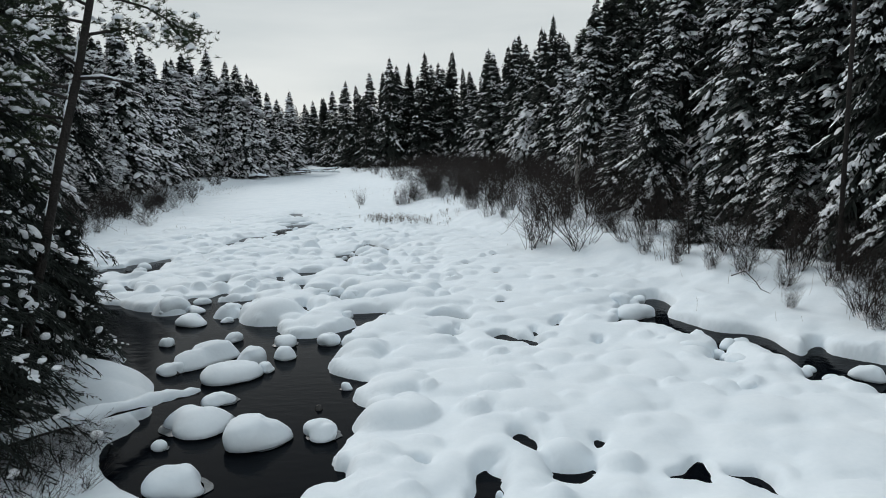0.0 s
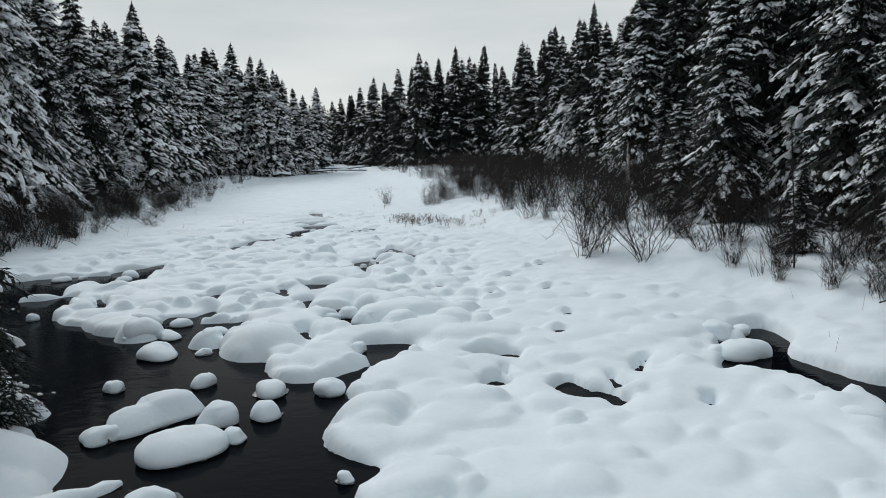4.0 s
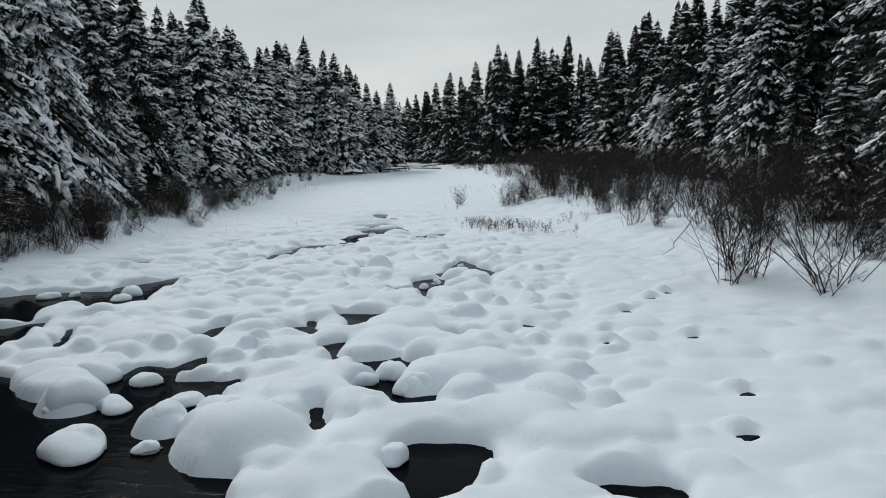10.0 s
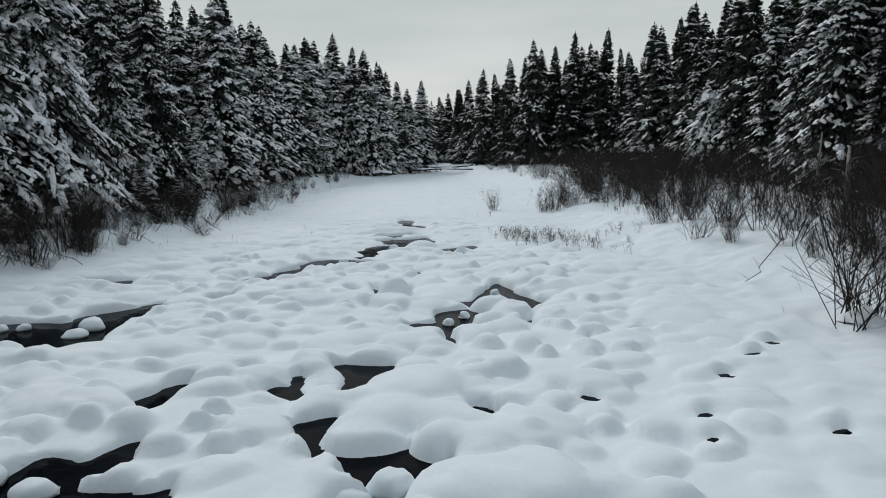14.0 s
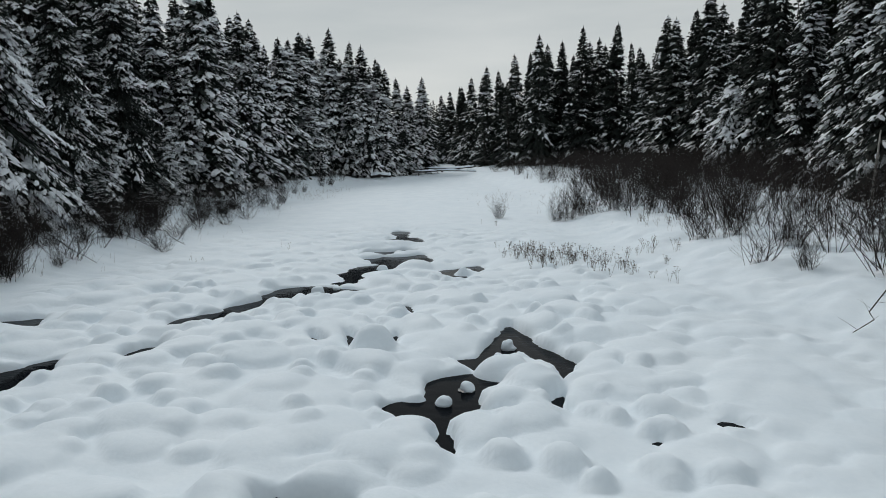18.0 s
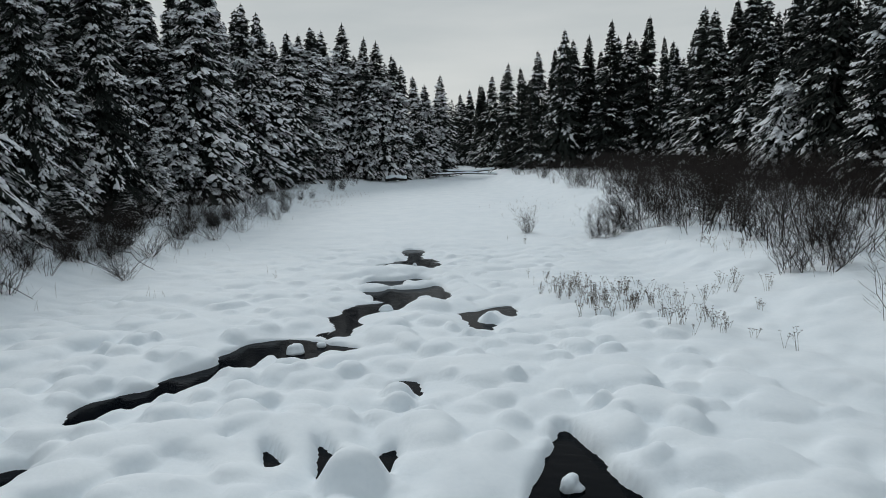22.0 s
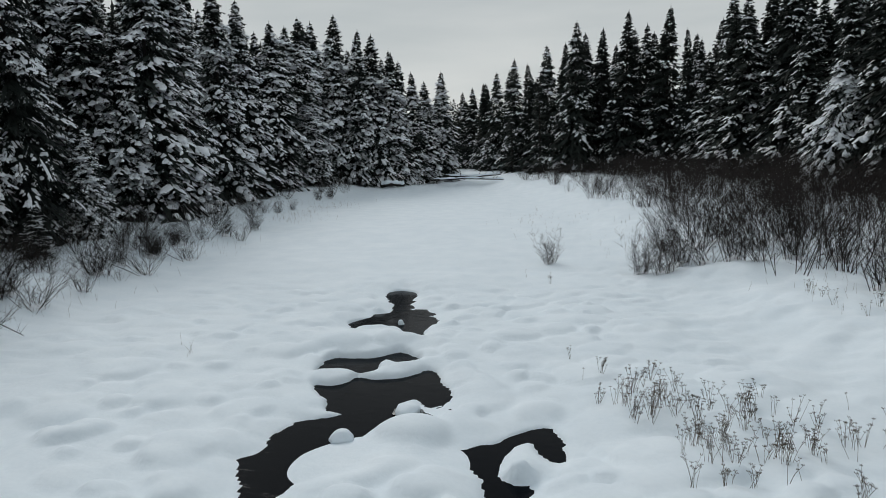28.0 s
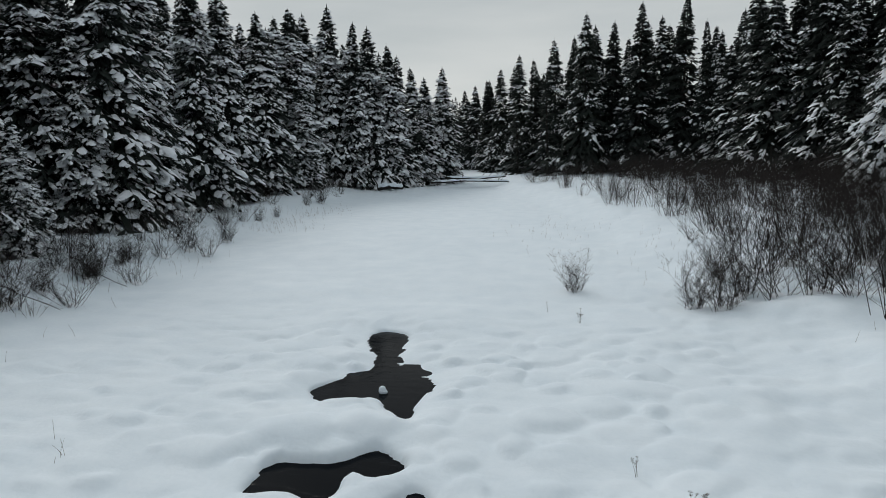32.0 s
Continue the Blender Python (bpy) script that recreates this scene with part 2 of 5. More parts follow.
pool((-6.3, 12.5), (-4, 12.6), (-2.25, 12.4), (-2.17, 12), (-2, 11.43), (-1.45, 11), (-1.31, 10.61), (-1.49, 10.21), (-1.41, 9.95), (-1.08, 9.48), (-1.22, 9.11), (-1.38, 8.65), (-1.5, 8.2), (-1.38, 7.78), (-1.24, 7.63), (-1.24, 7.25), (-1.43, 7.25), (-1.68, 7.04), (-1.77, 6.74), (-2.31, 6.43), (-3.15, 6.74), (-3.67, 7.15), (-4.24, 7.69), (-4.6, 8.24), (-4.67, 8.67), (-4.53, 9.04), (-4.8, 9.36), (-4.54, 9.67), (-4.86, 10.39), (-5.27, 10.7), (-5.9, 11.61), (-5.85, 12.26))
pool((-6.91, 17.9), (-6.31, 17.92), (-6.23, 18.68), (-5.99, 17.93), (-6.11, 17.69), (-6.03, 17.24), (-5.86, 17.09), (-5.56, 17.52), (-5.17, 17.82), (-5.24, 17.24), (-5.09, 16.89), (-5.23, 16.69), (-5.88, 16.73), (-6.68, 16.85), (-7.08, 17.54))
pool((-5.06, 21.92), (-4.07, 21.94), (-4.23, 21.32), (-4.21, 20.7), (-4.4, 20.49), (-4.56, 21.16), (-4.77, 21.53))
pool((-5.53, 20.72), (-5.25, 20.83), (-5.41, 21.33), (-5.33, 21.41), (-5.17, 20.81), (-4.99, 20.42), (-5.23, 20.25))
pool((-4.66, 19.36), (-4.6, 19.64), (-4.17, 19.91), (-4.15, 19.21), (-4.01, 19), (-3.69, 18.83), (-2.91, 19.13), (-2.47, 18.73), (-2.74, 18.36), (-2.85, 17.78), (-2.8, 17.62), (-2.63, 17.41), (-2.46, 17.38), (-2.17, 17.51), (-2.14, 17.1), (-2.27, 16.96), (-2.59, 16.94), (-2.79, 17.13), (-3.01, 17.17), (-3.26, 17.29), (-3.44, 17.65), (-3.19, 17.78), (-3.15, 17.93), (-3.33, 18.04), (-3.53, 18.12), (-3.61, 18.43), (-3.84, 18.61), (-3.97, 18.49), (-4.26, 18.89))
pool((-2.61, 20.55), (-2.26, 20.42), (-2.19, 20.05), (-2.36, 19.92))
pool((-3.75, 16.76), (-3.6, 16.86), (-3.51, 16.6), (-3.42, 16.34), (-3.41, 15.97), (-3.53, 16.37))
pool((-4.42, 24.2), (-4.39, 24.66), (-3.98, 24.79), (-4.03, 25.13), (-4.17, 25.51), (-3.92, 25.87), (-3.6, 26.08), (-3.56, 26.18), (-3.98, 26.64), (-3.59, 26.88), (-3.55, 27.46), (-3.5, 27.94), (-3.42, 28.55), (-3.41, 28.98), (-3.23, 29.05), (-2.98, 28.53), (-2.73, 27.94), (-2.35, 27.3), (-1.96, 26.88), (-1.99, 26.36), (-2.07, 25.75), (-2.12, 25.35), (-2.2, 25.95), (-2.29, 26.34), (-2.56, 26.92), (-2.87, 27.25), (-3.06, 26.83), (-3.48, 26.77), (-3.5, 26.74), (-3.3, 26.47), (-3.1, 26.04), (-3.16, 25.47), (-3.28, 25.05), (-3.27, 24.91), (-3.12, 24.68), (-2.72, 24.47), (-2.93, 24.29), (-3.12, 24.38), (-3.35, 24.19), (-3.47, 23.94), (-3.48, 23.84), (-3.35, 23.62), (-3.28, 23.18), (-3.42, 23.19), (-3.64, 23.44), (-3.61, 23.67), (-3.64, 23.78), (-3.89, 23.97))
pool((-2.34, 24.95), (-2.22, 25.3), (-2.1, 25.39), (-2.11, 24.95), (-2.05, 24.48), (-2.19, 24.5))
pool((-10.31, 28.3), (-10.2, 28.91), (-9.73, 29.55), (-9.88, 29.79), (-9.7, 30.28), (-9.54, 30.73), (-9.66, 31.04), (-9.65, 31.67), (-9.47, 32.27), (-8.89, 32.55), (-8.2, 32.42), (-7.36, 32.1), (-7.81, 31.9), (-7.95, 31.7), (-7.99, 31.32), (-8.19, 31.01), (-8.58, 31.3), (-8.79, 31.14), (-8.76, 30.75), (-8.86, 30.49), (-9.09, 30.25), (-9.25, 29.66), (-9.39, 29.04), (-9.66, 27.97), (-9.78, 27.64))
pool((-8.42, 32.98), (-8.28, 33.18), (-8.5, 33.8), (-8.77, 34.24), (-8.71, 34.84), (-8.85, 35.34), (-8.62, 35.8), (-8.28, 36.12), (-8.12, 36.23), (-8.32, 36.23), (-8.56, 36.46), (-8.75, 36.79), (-9.27, 37.41), (-8.88, 37.41), (-8.67, 37.63), (-8.59, 37.91), (-8.23, 37.86), (-7.78, 38.08), (-7.55, 38.34), (-7.49, 38.53), (-7.29, 38.44), (-7.07, 37.95), (-6.79, 37.43), (-6.75, 37.02), (-6.88, 36.81), (-7.25, 37.05), (-7.45, 36.81), (-7.45, 36.66), (-7.27, 36.49), (-7.01, 36.41), (-7.14, 35.95), (-7.48, 35.78), (-7.56, 35.53), (-7.41, 35.06), (-7.42, 34.51), (-7.73, 34.12), (-7.92, 33.87), (-7.98, 33.52), (-7.91, 33.19), (-8.03, 32.88), (-8.2, 32.76))
pool((-9.5, 38.1), (-9.55, 38.54), (-9.53, 38.9), (-9.27, 39.01), (-8.7, 39.09), (-8.41, 39.42), (-8.25, 39.54), (-7.77, 39.17), (-7.88, 38.83), (-8.14, 38.76), (-8.37, 38.79), (-8.39, 38.49), (-8.4, 38.18), (-8.56, 38.01), (-8.86, 38.18), (-9.22, 38.16))
pool((-10.22, 41.65), (-9.92, 42.35), (-9.54, 42.75), (-9.56, 43.23), (-9.79, 43.92), (-10.28, 44.73), (-10.41, 45.34), (-10.22, 45.71), (-9.77, 45.52), (-9.5, 45.06), (-9.5, 44.47), (-9.28, 43.52), (-8.94, 42.95), (-8.54, 42.69), (-8.24, 42.27), (-8.28, 41.73), (-8.24, 41.14), (-8.19, 40.58), (-8.45, 40.81), (-8.68, 41.09), (-8.89, 41.36), (-9.2, 41.42), (-9.73, 41.2))
pool((-6.44, 35.41), (-6.24, 35.3), (-5.93, 35.51), (-5.65, 35.66), (-5.39, 36.03), (-5.06, 36.3), (-4.93, 36.12), (-4.73, 35.29), (-4.89, 35.22), (-5.06, 35.43), (-5.21, 35.78), (-5.42, 35.52), (-5.53, 35.09), (-5.57, 34.61), (-5.81, 34.67), (-6.05, 34.92))
pool((-5.67, 34.44), (-5.47, 34.61), (-5.19, 34.53), (-5.06, 33.98), (-5.17, 33.79), (-5.4, 33.91))
pool((5.27, 16.89), (5.63, 16.66), (5.59, 15.89), (5.2, 14.96), (5.49, 14.17), (5.76, 13.63), (6.26, 13.41), (6.57, 12.96), (6.54, 12.45), (6.62, 11.9), (6.99, 12.34), (7.27, 12.4), (7.21, 11.93), (7.52, 11.5), (7.89, 11), (7.75, 9.79), (6.83, 8.79), (6.62, 9.16), (6.56, 9.48), (6.44, 9.8), (6.28, 10.11), (5.82, 10.09), (5.88, 10.46), (5.9, 10.92), (5.84, 11.39), (5.73, 11.91), (5.5, 12.22), (5.16, 11.79), (5.05, 11.19), (4.8, 11.05), (4.74, 11.52), (5.22, 12.31), (5.26, 12.82), (5.02, 13.09), (4.76, 12.86), (4.5, 13.61), (3.95, 13.98), (3.6, 13.83), (4.01, 14.89), (4.37, 16.01))
pool((-0.35, 15.08), (-0.09, 15.28), (0.55, 15.17), (0.48, 14.79), (0.3, 14.78), (0.02, 14.87))
pool((-0.03, 13.5), (0.02, 13.83), (0.2, 13.85), (0.34, 13.57), (0.2, 13.35))
pool((0.21, 14.14), (0.31, 14.22), (0.39, 13.92), (0.29, 13.82))
pool((0.95, 13.38), (1.19, 13.77), (1.4, 13.6), (1.49, 13.38), (1.65, 13.35), (1.94, 12.93), (1.8, 12.59), (1.68, 12.83), (1.55, 12.93), (1.3, 12.82), (1.11, 12.96))
pool((1.88, 13.91), (1.97, 13.9), (2.07, 13.48), (1.95, 13.21), (1.86, 13.5))
pool((2.42, 14.4), (2.7, 14.89), (2.78, 14.83), (2.57, 14.44), (2.41, 13.96), (2.35, 14.14))
pool((3.01, 12.87), (3.13, 12.83), (3.11, 12.68), (2.94, 12.48))
pool((0.36, 7.66), (0.65, 7.73), (0.71, 7.56), (0.63, 7.26), (0.54, 7.24), (0.6, 7.1), (0.53, 6.71), (0.27, 6.72), (0.37, 7.16), (0.33, 7.38))
pool((0.9, 8.6), (1.04, 8.68), (1.16, 8.39), (1.14, 7.87), (1, 8.01), (0.91, 8.2))
pool((1.21, 7.69), (1.41, 7.54), (1.61, 7.59), (1.6, 7.74), (1.81, 7.8), (1.79, 7.48), (1.49, 7.24), (1.28, 7.36))
pool((2.59, 7.43), (2.81, 7.45), (3.09, 7.74), (3.1, 7.49), (3, 7.09), (2.86, 7.23), (2.66, 7.21))
pool((3.29, 7.39), (3.45, 7.36), (3.64, 7.29), (3.71, 7.09), (3.61, 6.73), (3.54, 6.95), (3.44, 7.07))
pool((1.94, 8.42), (2.09, 8.36), (1.94, 8.05))
pool((-0.41, 7.74), (-0.25, 7.79), (-0.27, 7.47), (-0.35, 7.47))
pool((-7.17, 19.84), (-7.03, 20.3), (-7.03, 20.67), (-6.72, 20.76), (-6.75, 20.27), (-6.72, 19.76), (-6.75, 19.63))
pool((-14.79, 21.91), (-13.67, 22.99), (-13.09, 23.36), (-12.25, 23.63), (-11.59, 23.76), (-11.6, 24.29), (-11.1, 25.06), (-10.7, 25.72), (-10.19, 24.62), (-10.1, 23.87), (-9.92, 22.84), (-9.58, 22.13), (-10.05, 21.88), (-10.54, 21.83), (-11.14, 21.67), (-11.22, 21.09), (-11.09, 20.66), (-11.36, 20.54), (-11.74, 20.17), (-12.28, 19.64))
pool((-11.48, 19.67), (-11.17, 20.33), (-10.72, 20.62), (-10.43, 19.92), (-10.38, 19.49))
pool((-9.89, 20.24), (-9.14, 19.37), (-8.96, 18.75), (-9.45, 19.17), (-9.49, 19.56))
pool((-6.39, 28.09), (-5.91, 27.63), (-5.68, 26.8), (-6.01, 27.21))
pool((-5.3, 28), (-5.11, 26.93), (-5.33, 26.96), (-5.41, 27.67))
pool((-6.05, 30.4), (-5.71, 30.39), (-5.49, 29.24), (-5.76, 29.47))
pool((-6.99, 27.71), (-6.79, 27.7), (-6.46, 27.35), (-6.53, 27.04))
pool((-9.77, 26.05), (-9.78, 26.39), (-9.5, 26.65), (-9.14, 25.98), (-9.38, 26.01), (-9.32, 25.63))
pool((-14.5, 27.81), (-13.78, 28.11), (-13.4, 28.32), (-13, 27.59), (-13.52, 27.29))
hole((-0.33, 24.41, -0.32, 24.35), (-0.24, 24.22, -0.23, 24.10), (-0.12, 24.09, -0.13, 23.97))
hole((-1.06, 23.57, -1.05, 23.47))
hole((-0.30, 24.15, -0.04, 23.97))
hole((1.22, 22.30, 1.38, 22.40))
hole((1.70, 23.20, 1.86, 23.11))
hole((0.70, 21.55, 0.81, 21.40))
hole((0.22, 20.09, 0.33, 20.05))
hole((1.47, 19.82, 1.65, 19.84))
hole((-1.14, 20.64, -0.93, 20.41))
hole((0.20, 19.34, 0.21, 19.27))
hole((1.33, 16.05, 1.46, 16.02))
hole((1.70, 17.35, 1.81, 17.30))
hole((1.51, 19.69, 1.66, 19.68))


def soft_noise(x, y, scale, seed):
    """Smooth value noise on a lattice."""
    rng = np.random.RandomState(seed)
    table = rng.rand(256, 256)
    u, v = x * scale + 1000, y * scale + 1000
    i, j = np.floor(u).astype(int), np.floor(v).astype(int)
    f, g = u - i, v - j
    f, g = f * f * (3 - 2 * f), g * g * (3 - 2 * g)
    i, j, i1, j1 = i % 256, j % 256, (i + 1) % 256, (j + 1) % 256
    return (table[i, j] * (1 - f) + table[i1, j] * f) * (1 - g) + (table[i, j1] * (1 - f) + table[i1, j1] * f) * g


def left_edge(y):
    return np.interp(y, [0, 6, 9, 12, 14.5, 17, 22, 30, 38, 50, 70, 90, 130], [-3.6, -4.3, -5.2, -6.6, -9.5, -14, -15.6, -16.0, -16.5, -19, -23, -27, -36])


def right_edge(y):
    return np.interp(y, [0, 10, 14, 18, 22, 27, 34, 44, 60, 80, 95, 130], [9.5, 8.6, 7.4, 5.6, 3.4, 2.4, 0.2, -2.6, -5.5, -10.5, -17, -30])


def ease(x):
    x = np.clip(x, 0, 1)
    return x * x * (3 - 2 * x)


def base_level(x, y):
    """Snow level: the ice of the river, the pond that rises behind it and the banks."""
    rise = 0.018 * np.maximum(0, y - 44)
    off = np.maximum(left_edge(y) - x, x - right_edge(y))
    bank = 0.42 * ease(off / 3.0) + 0.5 * ease(off / 14.0) + 0.02 * np.maximum(0, off - 14)
    flat = 0.16 * ease((x - right_edge(y) + 5.5) / 4.0) * (1 - ease((y - 34) / 10))
    return 0.19 - 0.02 * ease((y - 28) / 8) + flat + np.minimum(rise, 2.0) + bank, off


PILLOW = np.zeros(GX.shape)
rng = random.Random(11)
for gap, small, large, skip in ((1.15, 0.5, 0.9, 0.5), (0.75, 0.32, 0.6, 0.25), (0.5, 0.18, 0.34, 0.4)):
    for gy in np.arange(4.0, 47.0, gap):
        for gx in np.arange(-16.0, 9.0, gap * 1.2):
            x, y = gx + rng.uniform(-0.45, 0.45) * gap, gy + rng.uniform(-0.45, 0.45) * gap
            rx, turn, top = rng.uniform(small, large), rng.uniform(-0.9, 0.9), rng.uniform(0.25, 1.0)
            ry = rx * rng.uniform(0.65, 1.0)
            if rng.random() < skip:
                continue
            w = window(x - 1.1, x + 1.1, y - 1.1, y + 1.1)
            u, v = GX[w] - x, GY[w] - y
            u, v = u * math.cos(turn) + v * math.sin(turn), v * math.cos(turn) - u * math.sin(turn)
            PILLOW[w] = np.maximum(PILLOW[w], top * np.clip(1 - ((u / rx) ** 2 + (v / ry) ** 2) ** 1.6, 0, 1) ** 0.6)
ground_level, OFF = base_level(GX, GY)
# how bouldery the bed is: rough on the stream's side, calm on the flats and the pond
ROUGH = ease((2.6 - 0.1 * (GY - 10) - GX) / 4.0 + 0.25) * (1 - 0.5 * ease((GY - 29) / 9)) * (1 - 0.8 * ease((GY - 43) / 5)) * ease(-OFF / 1.5 + 0.2)
ROUGH = np.maximum(ROUGH, 0.45 * (1 - ease((GY - 40) / 8)) * ease(-OFF / 2.0 + 0.3))
CALM = np.clip(1 + OPEN / 0.22, 0, 1)
SHORE = OPEN + CALM * (0.05 * (PILLOW * 2 - 1) * (OPEN < 3) * ROUGH + 0.05 * (soft_noise(GX, GY, 2.4, 3) - 0.5) + 0.04 * (soft_noise(GX, GY, 7.0, 4) - 0.5))
# plump, rounded edges over the water
LIP = np.sqrt(1 - (1 - np.clip(SHORE / 0.15, 0, 1)) ** 2)
# the snow thins out towards the shores
LOW = 1 - (0.3 + 0.35 * ease((GY - 24) / 9)) * (1 - ease(SHORE / 0.7))
HEIGHT = LIP * LOW * ground_level + np.where(SHORE < 0, np.maximum(SHORE * 2.6, -0.4), 0)
HEIGHT += LIP * (0.22 * LOW * ROUGH * (PILLOW - 0.3) + 0.16 * (soft_noise(GX, GY, 0.45, 5) - 0.5) + 0.05 * (soft_noise(GX, GY, 1.6, 6) - 0.5) + 0.03 * (soft_noise(GX, GY, 4.0, 16) - 0.5) + ease(OFF / 2 + 1.2) * (0.09 * (soft_noise(GX, GY, 2.0, 12) - 0.5) + 0.05 * (soft_noise(GX, GY, 4.5, 13) - 0.5)) + 0.25 * ease(OFF / 2) * (soft_noise(GX, GY, 0.7, 7) - 0.4))


def mound(x, y, r, top, deep=0.85):
    """A boulder grown into the snow sheet."""
    g = r * 1.6
    w = window(x - g, x + g, y - g, y + g)
    u, v = (GX[w] - x) / r, (GY[w] - y) / (r * deep)
    q = u * u + v * v
    q = q * (1 + 0.25 * (soft_noise(GX[w], GY[w], 1.7, 8) - 0.5))
    m = np.where(q < 1, top * np.clip(1 - q ** 1.25, 0, 1) ** 0.95, -2.2 * top * (np.sqrt(q) - 1))
    a, k = HEIGHT[w], 0.06
    h = np.clip(0.5 + 0.5 * (m - a) / k, 0, 1)
    HEIGHT[w] = a * (1 - h) + m * h + k * h * (1 - h)


MOUNDS_A = [
    (-4.07, 15.6, 0.86, 0.6), (-2.85, 14.7, 0.74, 0.34), (-1.4, 12.6, 0.4, 0.81), (-1.51, 11.89, 0.39, 0.58), (-2.74, 14.75, 0.16, 0.37), (-1.55, 12.26, 0.58, 0.76),
    (-0.82, 9.03, 0.54, 0.52), (-2.62, 25.7, 0.44, 0.47), (-2.78, 24.68, 0.42, 0.4), (-5.67, 29.35, 0.3, 0.31), (-5.81, 29.72, 0.31, 0.38),
    (-5.23, 34.7, 0.22, 0.42), (-6.87, 35.69, 0.65, 0.3), (-6.99, 34.61, 1.16, 0.08), (-3.61, 19.29, 0.54, 0.24),
]
MOUNDS_B = [
    (-2.63, 19.18, 0.44, 0.45), (-2.35, 17.84, 0.47, 0.36), (-0.7, 18.09, 0.31, 0.38), (-1.55, 21.89, 0.84, 0.2), (1.72, 20.76, 0.64, 0.38), (-6.54, 19.04, 0.38, 0.42),
    (-6.6, 21.43, 0.61, 0.22), (4.52, 11.67, 0.37, 0.5), (5.43, 10.93, 0.63, 0.32), (1.47, 7.85, 0.4, 0.32), (2.12, 7.61, 0.33, 0.27), (0.81, 7.68, 0.33, 0.16),
    (-6.96, 16.5, 0.47, 0.4), (-5.31, 15.96, 0.36, 0.33), (-2.72, 15.91, 0.28, 0.22),
]

for x, y, r, top in MOUNDS_A + MOUNDS_B:
    mound(x, y, r, min(top * 0.9, 0.15 + 0.42 * r))
mound(-6.1, 10.4, 1.25, 0.62, 0.9)
mound(-5.35, 9.9, 0.7, 0.42, 1.0)
mound(-5.0, 9.2, 0.5, 0.3, 0.8)
mound(-6.7, 12.4, 0.5, 0.35)
mound(-5.9, 7.3, 1.0, 0.6, 1.1)
mound(-3.05, 26.15, 0.5, 0.3, 0.8)
mound(-5.42, 26.95, 0.46, 0.52, 0.85)

PUDDLES = []
for n, rows in enumerate(HOLES):
    ax, ay = np.mean([(r[0] + r[2]) / 2 for r in rows]), np.mean([(r[1] + r[3]) / 2 for r in rows])
    size = max(math.hypot(r[2] - r[0], r[3] - r[1]) / 2 for r in rows)
    w = window(ax - 2, ax + 2, ay - 2, ay + 2)
    ring = [(r[0] - 0.05, r[1]) for r in rows] + [(r[2] + 0.05, r[3] + 0.02) for r in reversed(rows)]
    if len(rows) == 1:
        ring = [(ring[0][0], ring[0][1]), (ax - 0.02, ay - 0.09), (ring[1][0], ring[1][1]), (ax + 0.02, ay + 0.08)]
    d = ring_distance(ring, w)
    level = float(np.percentile(HEIGHT[w][np.abs(d - 0.12) < 0.14], 25))
    # a low pillow overhanging the upper side, then the opening itself
    mound(ax + 0.1 * math.sin(n), ay + 0.2 + 0.8 * size, 0.3 + 0.6 * size, level + 0.12, 0.7)
    f = ease(d / np.where(GY[w] > ay, 0.1, 0.22))
    HEIGHT[w] = np.where(d > 0, level * (1 - f) + HEIGHT[w] * f, level + np.maximum(d * 3, -0.12))
    PUDDLES.append((rows, level - 0.02, w, d))


# steep faces slump a little
for turn in range(2):
    up, side = np.gradient(HEIGHT, YS, XS)
    steep = np.clip(np.hypot(up, side) - 0.8, 0, 1)[1:-1, 1:-1] * (SHORE[1:-1, 1:-1] > 0.07)
    rows = (HEIGHT[:-2] + 2 * HEIGHT[1:-1] + HEIGHT[2:]) / 4
    soft = (rows[:, :-2] + 2 * rows[:, 1:-1] + rows[:, 2:]) / 4
    HEIGHT[1:-1, 1:-1] += steep * (soft - HEIGHT[1:-1, 1:-1])


def ground_z(x, y):
    i, j = min(max(np.searchsorted(XS, x), 1), len(XS) - 1), min(max(np.searchsorted(YS, y), 1), len(YS) - 1)
    f, g = (x - XS[i - 1]) / (XS[i] - XS[i - 1]), (y - YS[j - 1]) / (YS[j] - YS[j - 1])
    a = HEIGHT[j - 1, i - 1] * (1 - f) + HEIGHT[j - 1, i] * f
    b = HEIGHT[j, i - 1] * (1 - f) + HEIGHT[j, i] * f
    return float(a * (1 - g) + b * g)


def build_ground():
    ny, nx = HEIGHT.shape
    co = np.stack([GX, GY, HEIGHT], axis=-1).reshape(-1, 3)
    idx = np.arange(ny * nx).reshape(ny, nx)
    quads = np.stack([idx[:-1, :-1], idx[:-1, 1:], idx[1:, 1:], idx[1:, :-1]], axis=-1).reshape(-1, 4)
    me = bpy.data.meshes.new("ground")
    me.vertices.add(len(co))
    me.vertices.foreach_set("co", co.astype(np.float32).ravel())
    me.loops.add(len(quads) * 4)
    me.loops.foreach_set("vertex_index", quads.astype(np.int32).ravel())
    me.polygons.add(len(quads))
    me.polygons.foreach_set("loop_start", np.arange(0, len(quads) * 4, 4, dtype=np.int32))
    me.polygons.foreach_set("use_smooth", np.ones(len(quads), dtype=bool))
    me.update(calc_edges=True)
    me.materials.append(SNOW)
    return tagged(new("ground", me), "deep fresh snow covering the stony river bed and banks", "snow", kind="structure")


